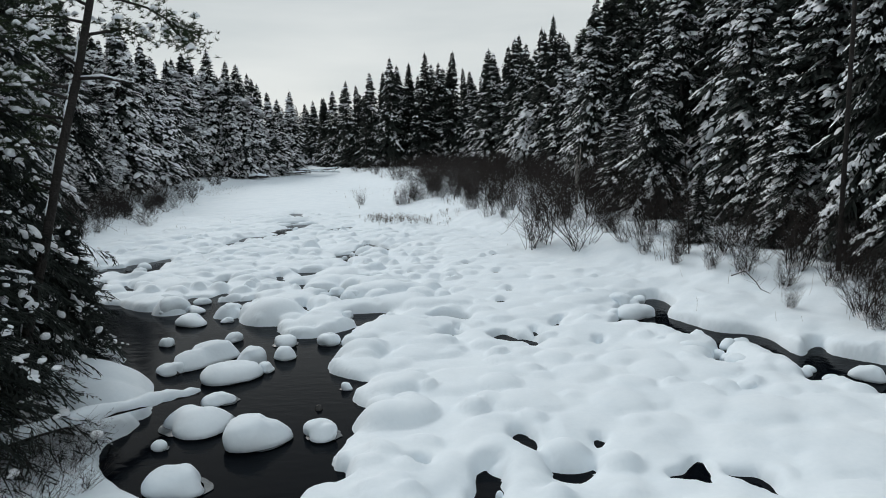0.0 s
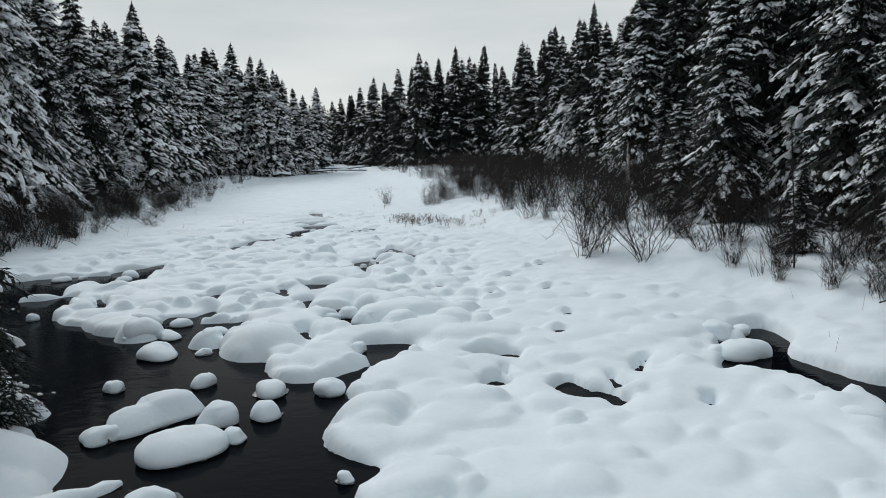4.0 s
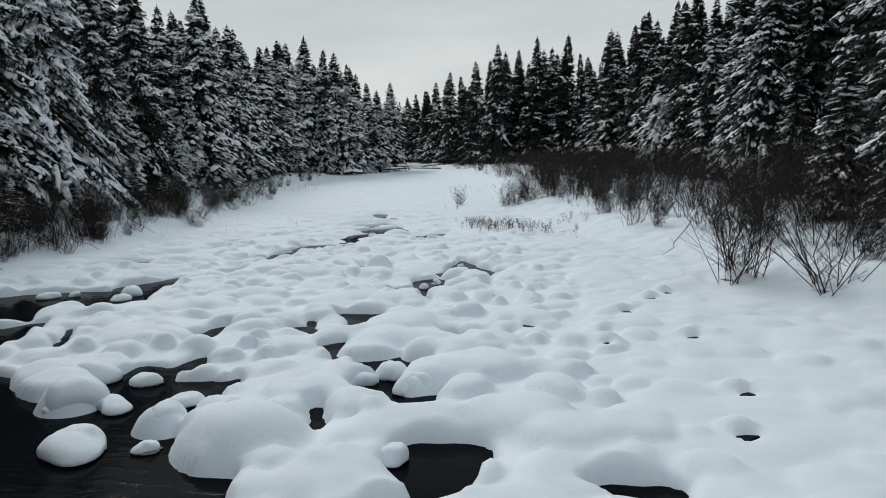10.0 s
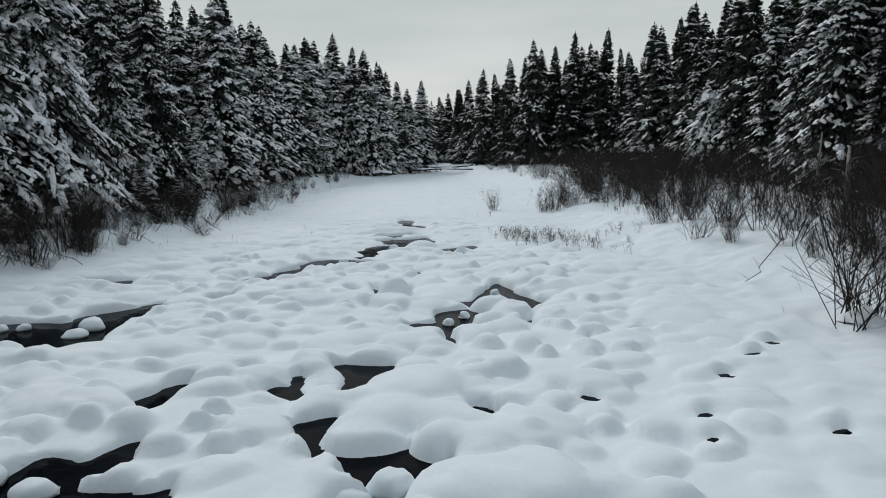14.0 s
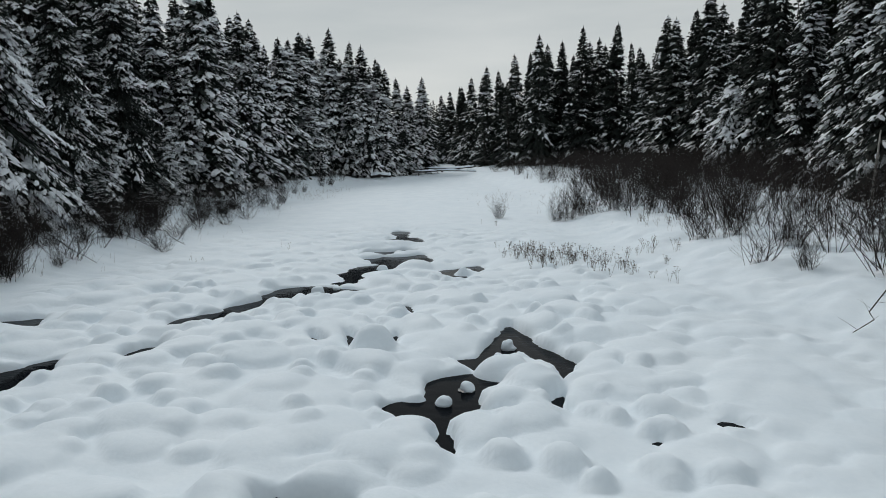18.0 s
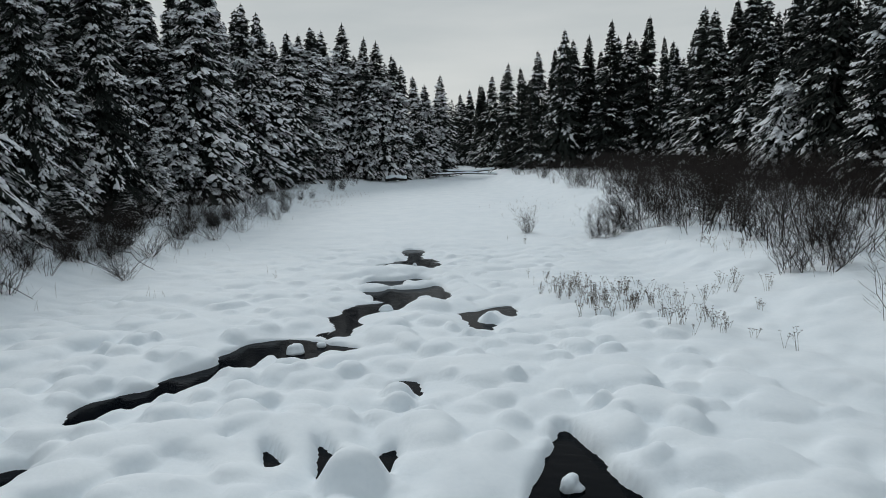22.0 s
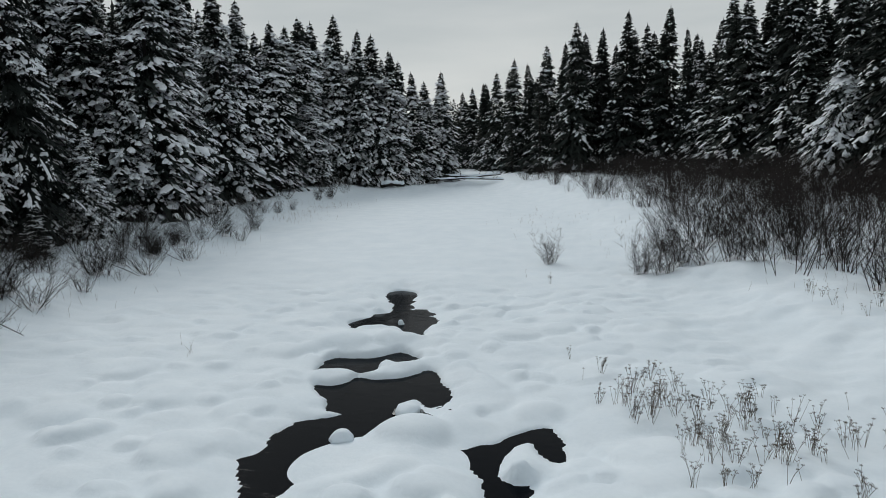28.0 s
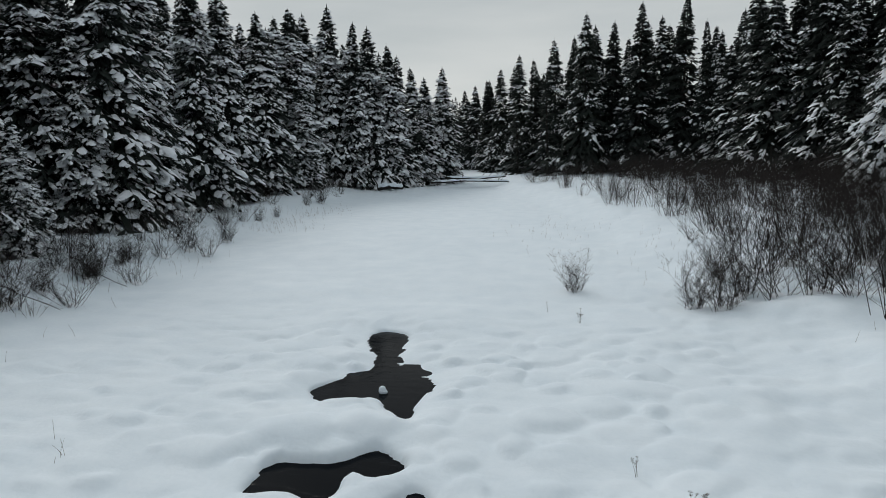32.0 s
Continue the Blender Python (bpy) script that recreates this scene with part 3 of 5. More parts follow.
build_ground()
stream = new("water", mesh_of("water", [(-30, -20, 0), (25, -20, 0), (25, 60, 0), (-30, 60, 0)], [(0, 1, 2, 3)], WATER))
tagged(stream, "dark slow stream water showing between snowy stones", "water", kind="structure")
for rows, level, w, d in PUDDLES:
    inside = d < 0.09
    x0, x1, y0, y1 = GX[w][inside].min(), GX[w][inside].max(), GY[w][inside].min(), GY[w][inside].max()
    gap = new("water_gap", mesh_of("water_gap", [(x0, y0, level), (x1, y0, level), (x1, y1, level), (x0, y1, level)], [(0, 1, 2, 3)], WATER))
    tagged(gap, "dark water in a small opening of the snow", "water", kind="structure")



# ---------------------------------------------------------------- snow-capped boulders standing in the stream
def boulder(x, y, r, top, seed, bare=False, longer=1.0, turned=None, level=0.0, slim=1.0):
    rng = random.Random(seed)
    off = Vector((rng.uniform(0, 90), rng.uniform(0, 90), rng.uniform(0, 90)))
    sx, sy, turn = rng.uniform(0.95, 1.08) * longer, rng.uniform(0.78, 1.0) * slim, rng.uniform(-0.5, 0.5) if turned is None else turned

    lobe, spread = rng.uniform(0, 6.28), rng.uniform(0.03, 0.24)
    r, top = r * 0.9, min(top * 1.12, 0.95 * r + 0.02)

    def dome(size, height, low, rings, segs, rough, flat, skirt=0.0):
        verts, faces = [], []
        for i in range(rings + 1):
            a = i / rings * math.pi / 2
            # a plump cushion: nearly upright sides, flat-rounded top
            rr0, zz = math.cos(a) ** flat, low + (height - low) * math.sin(a) ** 0.95
            for k in range(segs):
                b = 2 * math.pi * k / segs
                # a low shelf of snow grows out on one side
                rr = rr0 * (1 + skirt * spread * max(0, math.cos(b - lobe)) ** 2 * max(0, 1 - i / (rings * 0.4)))
                p = Vector((math.cos(b) * rr * size * sx, math.sin(b) * rr * size * sy, zz))
                lump = noise.noise(p * (1.3 / max(size, 0.15)) * 0.5 + off)
                p.x, p.y = p.x * (1 + rough * lump), p.y * (1 + rough * lump)
                p.z += rough * 0.3 * size * lump * math.sin(a) + 0.12 * size * rough * noise.noise(p * (2.2 / max(size, 0.15)) + off) * math.sin(a)
                verts.append(Matrix.Rotation(turn, 3, "Z") @ p)
        for i in range(rings):
            for k in range(segs):
                a, b = i * segs + k, i * segs + (k + 1) % segs
                faces.append((a, b, b + segs, a + segs))
        under = len(verts)
        for k in range(segs):
            verts.append(Vector((verts[k].x * 0.8, verts[k].y * 0.8, low - 0.03)))
        for k in range(segs):
            faces.append((under + k, under + (k + 1) % segs, (k + 1) % segs, k))
        return verts, faces

    root = new("snowy_boulder" if not bare else "wet_boulder")
    root.location = (x, y, level)
    v, f = dome(r * 0.84, max(top * (0.55 if not bare else 1.0), 0.06), -0.25, 5, 14, 0.5, 0.6)
    part("stone", mesh_of("stone", v, f, STONE), root, "dark wet stone at the waterline")
    rim = rng.random() < 0.45
    if not bare:
        v, f = dome(r, top * 0.95, min(0.025, top * 0.2), 9, 30, 0.8, 0.74, 1.0)
        part("snow_cap", mesh_of("snow_cap", v, f, SNOW), root, "thick rounded cushion of white snow")
    if not bare and rim:
        # thin shelf of ice where snow meets water
        v, f = [], []
        segs = 26
        for k in range(segs):
            b = 2 * math.pi * k / segs
            e = 1.02 + 0.6 * spread * max(0, math.cos(b - lobe)) ** 2 + 0.2 * noise.noise(Vector((math.cos(b) * 2.2, math.sin(b) * 2.2, 0)) + off)
            v.append(Vector((math.cos(b) * r * e * sx, math.sin(b) * r * e * sy, 0.012)))
        v += [Vector((p.x * 0.7, p.y * 0.7, 0.03)) for p in v]
        f = [(k, (k + 1) % segs, segs + (k + 1) % segs, segs + k) for k in range(segs)]
        ice = mesh_of("ice_rim", [Matrix.Rotation(turn, 3, "Z") @ p for p in v], f, ICE)
        part("ice_rim", ice, root, "thin grey rim of ice")
    size = "large" if r > 0.35 else "small" if r < 0.2 else "middling"
    words = f"{size} boulder under a rounded cap of fresh snow in dark water" if not bare else "bare wet grey stone just above the dark water"
    return tagged(root, words, "boulder", "boulders in the stream")


BOULDERS_NEAR = [
    (-2.56, 8.65, 0.4, 0.38), (-3.65, 9.24, 0.53, 0.34), (-1.7, 8.76, 0.26, 0.22), (-3.83, 8.46, 0.12, 0.14), (-3.12, 7.32, 0.39, 0.29), (-3.55, 10.15, 0.25, 0.17),
    (-3.79, 11.38, 0.45, 0.26), (-3.26, 11.64, 0.15, 0.16), (-1.65, 10.6, 0.12, 0.12), (-3.65, 12.2, 0.31, 0.3), (-3.09, 12.46, 0.25, 0.25), (-3.3, 13.34, 0.28, 0.18),
    (-4.48, 13.75, 0.2, 0.22), (-5.81, 13.5, 0.18, 0.16), (-5.99, 15.32, 0.38, 0.2), (-5.3, 16.0, 0.32, 0.31), (-5.14, 15.39, 0.17, 0.12), (-2.38, 13.3, 0.22, 0.23),
    (-2.35, 15.47, 0.19, 0.21), (-10.16, 18.06, 0.15, 0.17), (-6.46, 17.46, 0.21, 0.15), (-6.37, 16.48, 0.25, 0.14),
]
BOULDERS_UPPER = [
    (-4.93, 11.63, 0.25, 0.19), (-7.03, 16.22, 0.14, 0.12), (-6.92, 16.55, 0.4, 0.38), (-2.93, 18.14, 0.22, 0.23), (-3.31, 17.82, 0.18, 0.16), (-7.19, 17.93, 0.16, 0.12),
    (-10.63, 23.43, 0.3, 0.23), (-10.62, 22.78, 0.21, 0.13), (-12.46, 22.91, 0.26, 0.14), (-12.02, 23.12, 0.15, 0.12), (-5.58, 16.79, 0.24, 0.1), (-2.49, 17.59, 0.29, 0.29),
    (-7.37, 17.48, 0.32, 0.32), (-3.51, 25.32, 0.13, 0.16), (-3.72, 24.71, 0.12, 0.12), (-3.13, 27.48, 0.18, 0.2), (-3.25, 26.98, 0.09, 0.08), (-8.43, 31.7, 0.17, 0.19),
    (-8.13, 32.2, 0.08, 0.09), (-7.83, 35.34, 0.17, 0.15), (-7.23, 36.5, 0.26, 0.13), (-8.96, 41.79, 0.12, 0.14),
]
BOULDERS_RIVULET = [(4.49, 15.06, 0.42, 0.3), (4.45, 16.35, 0.3, 0.29), (4.97, 16.48, 0.2, 0.21), (5.8, 12.64, 0.21, 0.15), (6.28, 11.04, 0.12, 0.1), (6.39, 10.45, 0.17, 0.1), (7.01, 10.57, 0.24, 0.29), (0.57, 7.0, 0.07, 0.1)]
BOULDERS_RIGHT = [(4.37, 16.20, 0.29, 0.35), (4.66, 16.13, 0.19, 0.19), (3.96, 15.04, 0.21, 0.20), (4.59, 11.91, 0.32, 0.36), (4.16, 12.39, 0.31, 0.35), (4.99, 11.79, 0.18, 0.19), (5.19, 11.66, 0.18, 0.19), (5.13, 11.15, 0.25, 0.32), (5.68, 11.57, 0.17, 0.19), (4.56, 10.61, 0.20, 0.30), (5.53, 10.86, 0.32, 0.36), (6.06, 10.84, 0.13, 0.16), (5.51, 12.45, 0.19, 0.20), (4.36, 10.74, 0.25, 0.33), (4.73, 9.92, 0.27, 0.34), (5.06, 9.70, 0.25, 0.33), (4.72, 10.38, 0.21, 0.31)]
for n, b in enumerate(BOULDERS_NEAR + BOULDERS_UPPER + BOULDERS_RIVULET + BOULDERS_RIGHT):
    boulder(*b, seed=100 + n)
boulder(-4.62, 12.25, 0.36, 0.34, 300, longer=1.9, turned=0.75)
boulder(-1.95, 9.75, 0.13, 0.07, 301, bare=True)
boulder(-4.9, 12.75, 0.12, 0.05, 302, bare=True)

# ---------------------------------------------------------------- conifers
def conifer_meshes(seed, tall, wide, step, arms, twigs, snow, crown_from=0.06, droop=0.5, needle=None, clump=1.0, blade=1.0, big=0.3, fine=0.4, close=False, dome=False):
    """Trunk, needled boughs and snow clumps of one spruce."""
    rng = random.Random(seed)
    tv, tf, nv, nf, sv, sf = [], [], [], [], [], []
    lean = (rng.uniform(-0.02, 0.02) * tall, rng.uniform(-0.02, 0.02) * tall)
    up = Vector((0, 0, 1))

    def axis(z):
        return Vector((lean[0] * (z / tall) ** 2, lean[1] * (z / tall) ** 2, z))

    tube(tv, tf, [axis(z * tall) - Vector((0, 0, 0.3 if z == 0 else 0)) for z in (0, 0.08, 0.35, 0.7, 1.0)], [0.011 * tall + 0.03, 0.0095 * tall + 0.02, 0.007 * tall + 0.012, 0.004 * tall + 0.008, 0.01], 7)

    def kite(p, q, w, sag, roll):
        d = q - p
        s = d.cross(up)
        if s.length < 1e-4:
            return
        s.normalize()
        s = s * math.cos(roll) + s.cross(d).normalized() * math.sin(roll)
        k = len(nv)
        mid = p + d * rng.uniform(0.4, 0.6) - up * (sag * 0.35)
        nv.extend([p, mid + s * w, q - up * sag, mid - s * w])
        nf.append((k, k + 1, k + 2, k + 3))

    def chip(p, q, w, ribbon=False):
        """A thin ridge of snow lying on one twig."""
        d = q - p
        s = d.cross(up)
        if s.length < 1e-4:
            return
        s.normalize()
        k = len(sv)
        mid, half = (p + q) / 2, d * 0.42 if ribbon else d.normalized() * (w * rng.uniform(1.2, 2.2))
        turn = rng.uniform(0, 1.2)
        for c in range(6):
            a = turn + c * 1.0472
            e = rng.uniform(0.75, 1.2)
            sv.append(mid + half * (math.cos(a) * e) + s * (w * math.sin(a) * e) - up * rng.uniform(0.0, 0.04))
        sv.append(mid + up * (w * 0.7 + 0.03))
        sf.extend([(k + c, k + (c + 1) % 6, k + 6) for c in range(6)])

    count = int(tall / step * arms)
    crest = count // 6
    broad = [rng.uniform(0.82, 1.15) for _ in range(12)]
    for n in range(count + crest):
        f = crown_from + (0.995 - crown_from) * (n + rng.random()) / count if n < count else rng.uniform(0.7, 0.94)
        z = f * tall
        a = n * 2.39996 + rng.uniform(-0.5, 0.5)
        # fuller towards the foot, a narrow pointed top, sides that bulge unevenly
        body = min(1, (1 - f) ** 0.8 * 1.13) * min(1, 0.75 + 1.6 * (f - crown_from)) if not dome else math.sin(math.pi * ((f - crown_from) / (1 - crown_from)) ** 0.75) * 0.85 + 0.12
        reach = wide * (body + 0.015) * broad[int((a % 6.283) / 6.283 * 4) + 4 * int(f * 2.99)]
        length = reach * rng.uniform(0.6, 1.12)
        slope = 0.28 - (0.36 + droop * 1.02) * (1 - f) ** 0.6 + rng.uniform(-0.36, 0.36)
        out, side = Vector((math.cos(a), math.sin(a), 0)), Vector((-math.sin(a), math.cos(a), 0))
        o = axis(z)
        bow = rng.uniform(-0.15, 0.15) * length

        def spine(s):
            return o + out * (length * s) + side * (bow * s * s) + up * (length * (slope * s - 0.5 * droop * s * s + 0.1 * s ** 4))

        # snow lies in patches, with bare dark boughs between
        patch = noise.noise((o + out * length * 0.8) * 0.95 + Vector((seed * 7.3, 0, 0)))
        loaded = rng.random() < snow * (1 + 1.5 * patch) * (1.15 - 0.55 * f) * min(1, 0.22 + 4.2 * f) * min(1, 0.2 + 3.2 * (1 - f))
        load = 1 + 0.9 * patch
        kite(spine(0.05), spine(1.03), 0.03 + length * 0.03 * blade if not close else 0.03, 0.02, rng.uniform(-0.8, 0.8))
        for i in range(twigs + (2 if f > 0.7 and 2 < twigs < 6 else 0)):
            s = 0.2 + 0.76 * ((i + rng.uniform(0.1, 0.9)) / twigs % 1)
            for sign in (-1, 1):
                p = spine(s)
                tl = (fine * length * (1.15 - s) + 0.13) * rng.uniform(0.65, 1.3)
                q = p + out * tl * rng.uniform(0.4, 0.75) + side * sign * tl * 0.72 + up * (tl * (slope * 0.5 - 0.3 + rng.uniform(-0.35, 0.25)))
                kite(p, q, (tl * 0.08 + 0.02) * blade if not close else 0.012, tl * 0.25 * droop + 0.02, rng.uniform(-1.1, 1.1))
                if close:
                    for h in range(5):
                        u = p.lerp(q - up * (tl * 0.25 * droop), 0.15 + 0.17 * h)
                        e = u + (q - p) * 0.16 + (out * rng.uniform(-0.5, 0.5) + side * rng.uniform(-0.5, 0.5) - up * rng.uniform(0.0, 0.4)).normalized() * rng.uniform(0.05, 0.10)
                        kite(u, e, 0.013, 0.0, rng.uniform(-1.5, 1.5))
                    continue
                if loaded and rng.random() < 0.66:
                    chip(p + (q - p) * rng.uniform(0.2, 0.5), q - up * tl * 0.1, (tl * 0.11 + 0.038) * clump * load * rng.uniform(0.4, 1.45))
        if loaded and not close:
            chip(spine(rng.uniform(0.55, 0.75)), spine(1.0), (0.045 + 0.03 * length) * clump * rng.uniform(0.6, 1.3), True)
        if loaded and rng.random() < big * load:
            for c in range(rng.choice((1, 1, 2)) + 3 * close + 2 * (twigs >= 9)):
                s = rng.uniform(0.42, 0.98)
                aside = side * rng.uniform(-0.22, 0.22) * length * (1.2 - s)
                ln = (0.09 + 0.06 * length) * rng.uniform(0.5, 1.4) * clump * load
                w = (0.06 + 0.045 * length) * rng.uniform(0.6, 1.5) * clump
                if close or twigs >= 9:
                    ln, w = ln * rng.uniform(0.35, 0.7), w * rng.uniform(0.45, 0.8)
                p = spine(s) + aside + up * 0.015
                d = (spine(s) - spine(s - 0.15)).normalized() * ln + side * rng.uniform(-0.4, 0.4) * ln
                drop = up * ln * 0.25
                if close:
                    pad(sv, sf, [p - d, p - d * 0.5, p, p + d * 0.55 - drop * 0.3, p + d - drop], [w * 0.35, w * 0.9, w * 1.15, w, w * 0.4], 0.42, rng, 6)
                else:
                    pad(sv, sf, [p - d, p, p + d - drop], [w * 0.5, w, w * 0.55], 0.34, rng, 4)
    kite(axis(tall * 0.97), axis(tall) + Vector((0.001, 0, 0.02 * tall)), 0.045 * blade ** 0.5, 0, 0.4)
    kite(axis(tall * 0.95), axis(tall) + Vector((0, 0.001, 0.01 * tall)), 0.06 * blade ** 0.5, 0, 1.6)
    return mesh_of("trunk", tv, tf, BARK), mesh_of("crown", nv, nf, needle or NEEDLE, False), mesh_of("snow_load", sv, sf, TREE_SNOW)


def conifer(name, label, meshes, group):
    root = new(name)
    trunk, crown, load = meshes
    part("trunk", trunk, root)
    part("crown", crown, root)
    tagged(part("snow_load", load, root, "clumps of fresh snow on the boughs"), kind="stuff")
    return tagged(root, label, "tree", group)


NEAR = [conifer_meshes(20 + i, 15.0, w, 0.35, 9, 9, s, 0.08, d, None, 1.08, 1.0, 0.6, 0.25) for i, (w, s, d) in enumerate([(2.9, 0.88, 0.65), (2.5, 0.76, 0.5), (2.4, 0.88, 0.6)])]
MIDDLE = [conifer_meshes(40 + i, 15.0, w, 0.42, 8, 5, s, 0.05, d, None, 0.95, 1.55, 0.12, 0.4) for i, (w, s, d) in enumerate([(2.7, 0.34, 0.5), (2.9, 0.42, 0.6), (2.4, 0.26, 0.4), (2.8, 0.34, 0.55)])]
SHADE = [conifer_meshes(30 + i, 15.0, w, 0.36, 9, 6, s, 0.03, d, None, 1.0, 1.15, 0.5, 0.32) for i, (w, s, d) in enumerate([(2.8, 0.44, 0.65), (2.4, 0.33, 0.5), (3.0, 0.52, 0.75)])]
LOADED = [conifer_meshes(50 + i, 15.0, w, 0.42, 8, 5, s, 0.1, d, None, 1.1, 1.5, 0.3, 0.4) for i, (w, s, d) in enumerate([(2.7, 0.85, 0.55), (2.9, 0.95, 0.65), (2.5, 0.78, 0.5)])]
HEAVY = [conifer_meshes(70, 9.0, 3.7, 0.28, 10, 9, 0.95, 0.03, 1.05, None, 1.1, 1.0, 0.9, 0.3), conifer_meshes(71, 15.0, 4.2, 0.28, 10, 14, 0.7, 0.03, 0.8, None, 1.0, 0.75, 1.0, 0.19)]
FINE = [conifer_meshes(90 + i, 15.0, w, 0.3, 9, 13, s, 0.03, d, None, 0.72, 0.85, 0.7, 0.21) for i, (w, s, d) in enumerate([(2.8, 0.5, 0.7), (2.5, 0.38, 0.6)])]
FAR = [conifer_meshes(60 + i, 15.0, w, 0.85, 8, 1, s, 0.04, d, None, 1.4, 3.8, 0.0) for i, (w, s, d) in enumerate([(2.8, 0.2, 0.4), (3.0, 0.3, 0.5), (2.5, 0.12, 0.35)])]
PINES = [conifer_meshes(110 + i, 15.0, w, 0.36, 8, 7, 0.22, c, -0.15, PINE, 0.9, 1.5, 0.25, 0.4, dome=True) for i, (w, c) in enumerate([(2.0, 0.42), (2.3, 0.5)])]
PATTERNS = {}
for key, sets, words in (("fine", FINE, "tall dark spruce with snow clumps on its drooping boughs"), ("near", NEAR, "tall spruce with drooping boughs heavily loaded with snow"), ("middle", MIDDLE, "tall dark spruce dusted with snow at the forest edge"), ("shade", SHADE, "tall dark spruce with some snow on its drooping boughs"), ("pine", PINES, "tall pine with a bare trunk and a ragged crown"), ("loaded", LOADED, "tall spruce well covered with snow at the forest edge")):
    PATTERNS[key] = [conifer("pine_tree" if key == "pine" else "spruce_tree", words, s, "pines in the forest" if key == "pine" else "spruces along the river") for s in sets]
USED = set()
tree_rng = random.Random(5)


def again(ob, m):
    """A copy of a thing at the pose m, whatever the first one's own size."""
    return copy_thing(ob, m @ Matrix.Diagonal((1 / ob.scale[0], 1 / ob.scale[1], 1 / ob.scale[2], 1)))


def stand(x, y, tall, wide, base=15.0):
    z = ground_z(x, y)
    s = (tall - z) / base
    w = s ** 0.6 * wide * tree_rng.uniform(0.92, 1.1)
    return Matrix.LocRotScale((x, y, z - 0.05), Euler((0, 0, tree_rng.uniform(0, 6.28))), (w, w, s))


def plant(kind, x, y, tall, wide=1.0, words=""):
    """Stands one spruce of the kind on the ground, with its own size and turn."""
    k = tree_rng.randrange(len(PATTERNS[kind]))
    m = stand(x, y, tall, wide)
    if (kind, k) not in USED:
        USED.add((kind, k))
        PATTERNS[kind][k].matrix_basis = m
        tree = PATTERNS[kind][k]
    else:
        tree = again(PATTERNS[kind][k], m)
    return tagged(tree, words)


def joined(name, pieces, mats):
    """One object out of many transformed meshes; pieces are (mesh, matrix, slot)."""
    cos, loops, starts, slots, smooth, nv, nl = [], [], [], [], [], 0, 0
    cache = {}
    for me, m, slot in pieces:
        if me.name not in cache:
            co = np.empty(len(me.vertices) * 3, np.float32)
            me.vertices.foreach_get("co", co)
            li = np.empty(len(me.loops), np.int32)
            me.loops.foreach_get("vertex_index", li)
            ls = np.empty(len(me.polygons), np.int32)
            me.polygons.foreach_get("loop_start", ls)
            cache[me.name] = (co.reshape(-1, 3), li, ls)
        co, li, ls = cache[me.name]
        mm = np.array(m)
        cos.append(co @ mm[:3, :3].T + mm[:3, 3])
        loops.append(li + nv)
        starts.append(ls + nl)
        slots.append(np.full(len(ls), slot, np.int32))
        nv, nl = nv + len(co), nl + len(li)
    out = bpy.data.meshes.new(name)
    out.vertices.add(nv)
    out.vertices.foreach_set("co", np.concatenate(cos).astype(np.float32).ravel())
    out.loops.add(nl)
    out.loops.foreach_set("vertex_index", np.concatenate(loops).astype(np.int32))
    starts = np.concatenate(starts).astype(np.int32)
    out.polygons.add(len(starts))
    out.polygons.foreach_set("loop_start", starts)
    out.polygons.foreach_set("material_index", np.concatenate(slots))
    out.update(calc_edges=True)
    for mat in mats:
        out.materials.append(mat)
    return new(name, out)


TREES_LEFT = [
    (-28.8, 54.9, 13.7), (-31.0, 61.9, 14.7), (-28.6, 61.2, 16.1), (-33.9, 74.5, 15.8), (-34.0, 78.4, 16.3), (-34.0, 86.3, 15.7),
    (-33.7, 89.3, 16.7), (-33.3, 91.4, 16.9), (-31.6, 93.0, 17.7), (-29.8, 93.7, 16.3), (-28.3, 95.1, 16.0), (-26.8, 96.5, 14.3),
    (-26.4, 98.5, 13.8), (-25.0, 99.8, 12.8), (-24.4, 101.8, 12.0), (-23.3, 104.9, 13.3), (-31.4, 85.5, 10.0), (-27.0, 57.0, 14.5),
    (-27.8, 60.0, 15.0), (-29.1, 67.1, 14.5), (-29.9, 71.1, 13.9), (-31.4, 79.2, 14.6), (-33.0, 87.1, 16.5),
]
TREES_RIGHT = [
    (-16.0, 115.3, 15.7), (-13.7, 112.9, 14.7), (-11.1, 110.5, 16.4), (-7.7, 103.7, 17.6), (-6.8, 107.3, 16.9), (-5.0, 105.6, 17.0),
    (-2.3, 102.1, 17.9), (-0.2, 103.0, 16.7), (1.7, 100.3, 17.9), (4.6, 99.3, 15.0), (6.8, 92.8, 17.0), (9.8, 87.1, 17.7),
    (9.8, 79.0, 9.6), (-18.9, 118.4, 14.6), (-21.2, 123.5, 13.8), (-24.0, 129.3, 13.8), (-26.4, 133.3, 13.6), (7.1, 87.7, 15.8),
    (9.5, 83.5, 16.8), (12.3, 81.1, 17.4), (13.8, 76.8, 16.3), (15.4, 72.4, 16.1), (16.7, 68.0, 15.6), (18.6, 57.0, 16.1),
]

STANDING = []


def free(x, y, gap):
    if any((x - a) ** 2 + (y - b) ** 2 < gap * gap for a, b in STANDING):
        return False
    STANDING.append((x, y))
    return True


for x, y, tall in TREES_LEFT + TREES_RIGHT:
    STANDING.append((x, y))
    plant("loaded" if x < -23 and y < 112 else "middle", x, y, tall * 1.05, 1.2)
for x, y, tall in TREES_RIGHT:
    if y > 80:
        for k in range(2):
            a, b = x + tree_rng.uniform(-2.2, 2.2), y + tree_rng.uniform(1.5, 5)
            STANDING.append((a, b))
            plant("middle", a, b, tall * tree_rng.uniform(0.86, 1.0), 1.2)
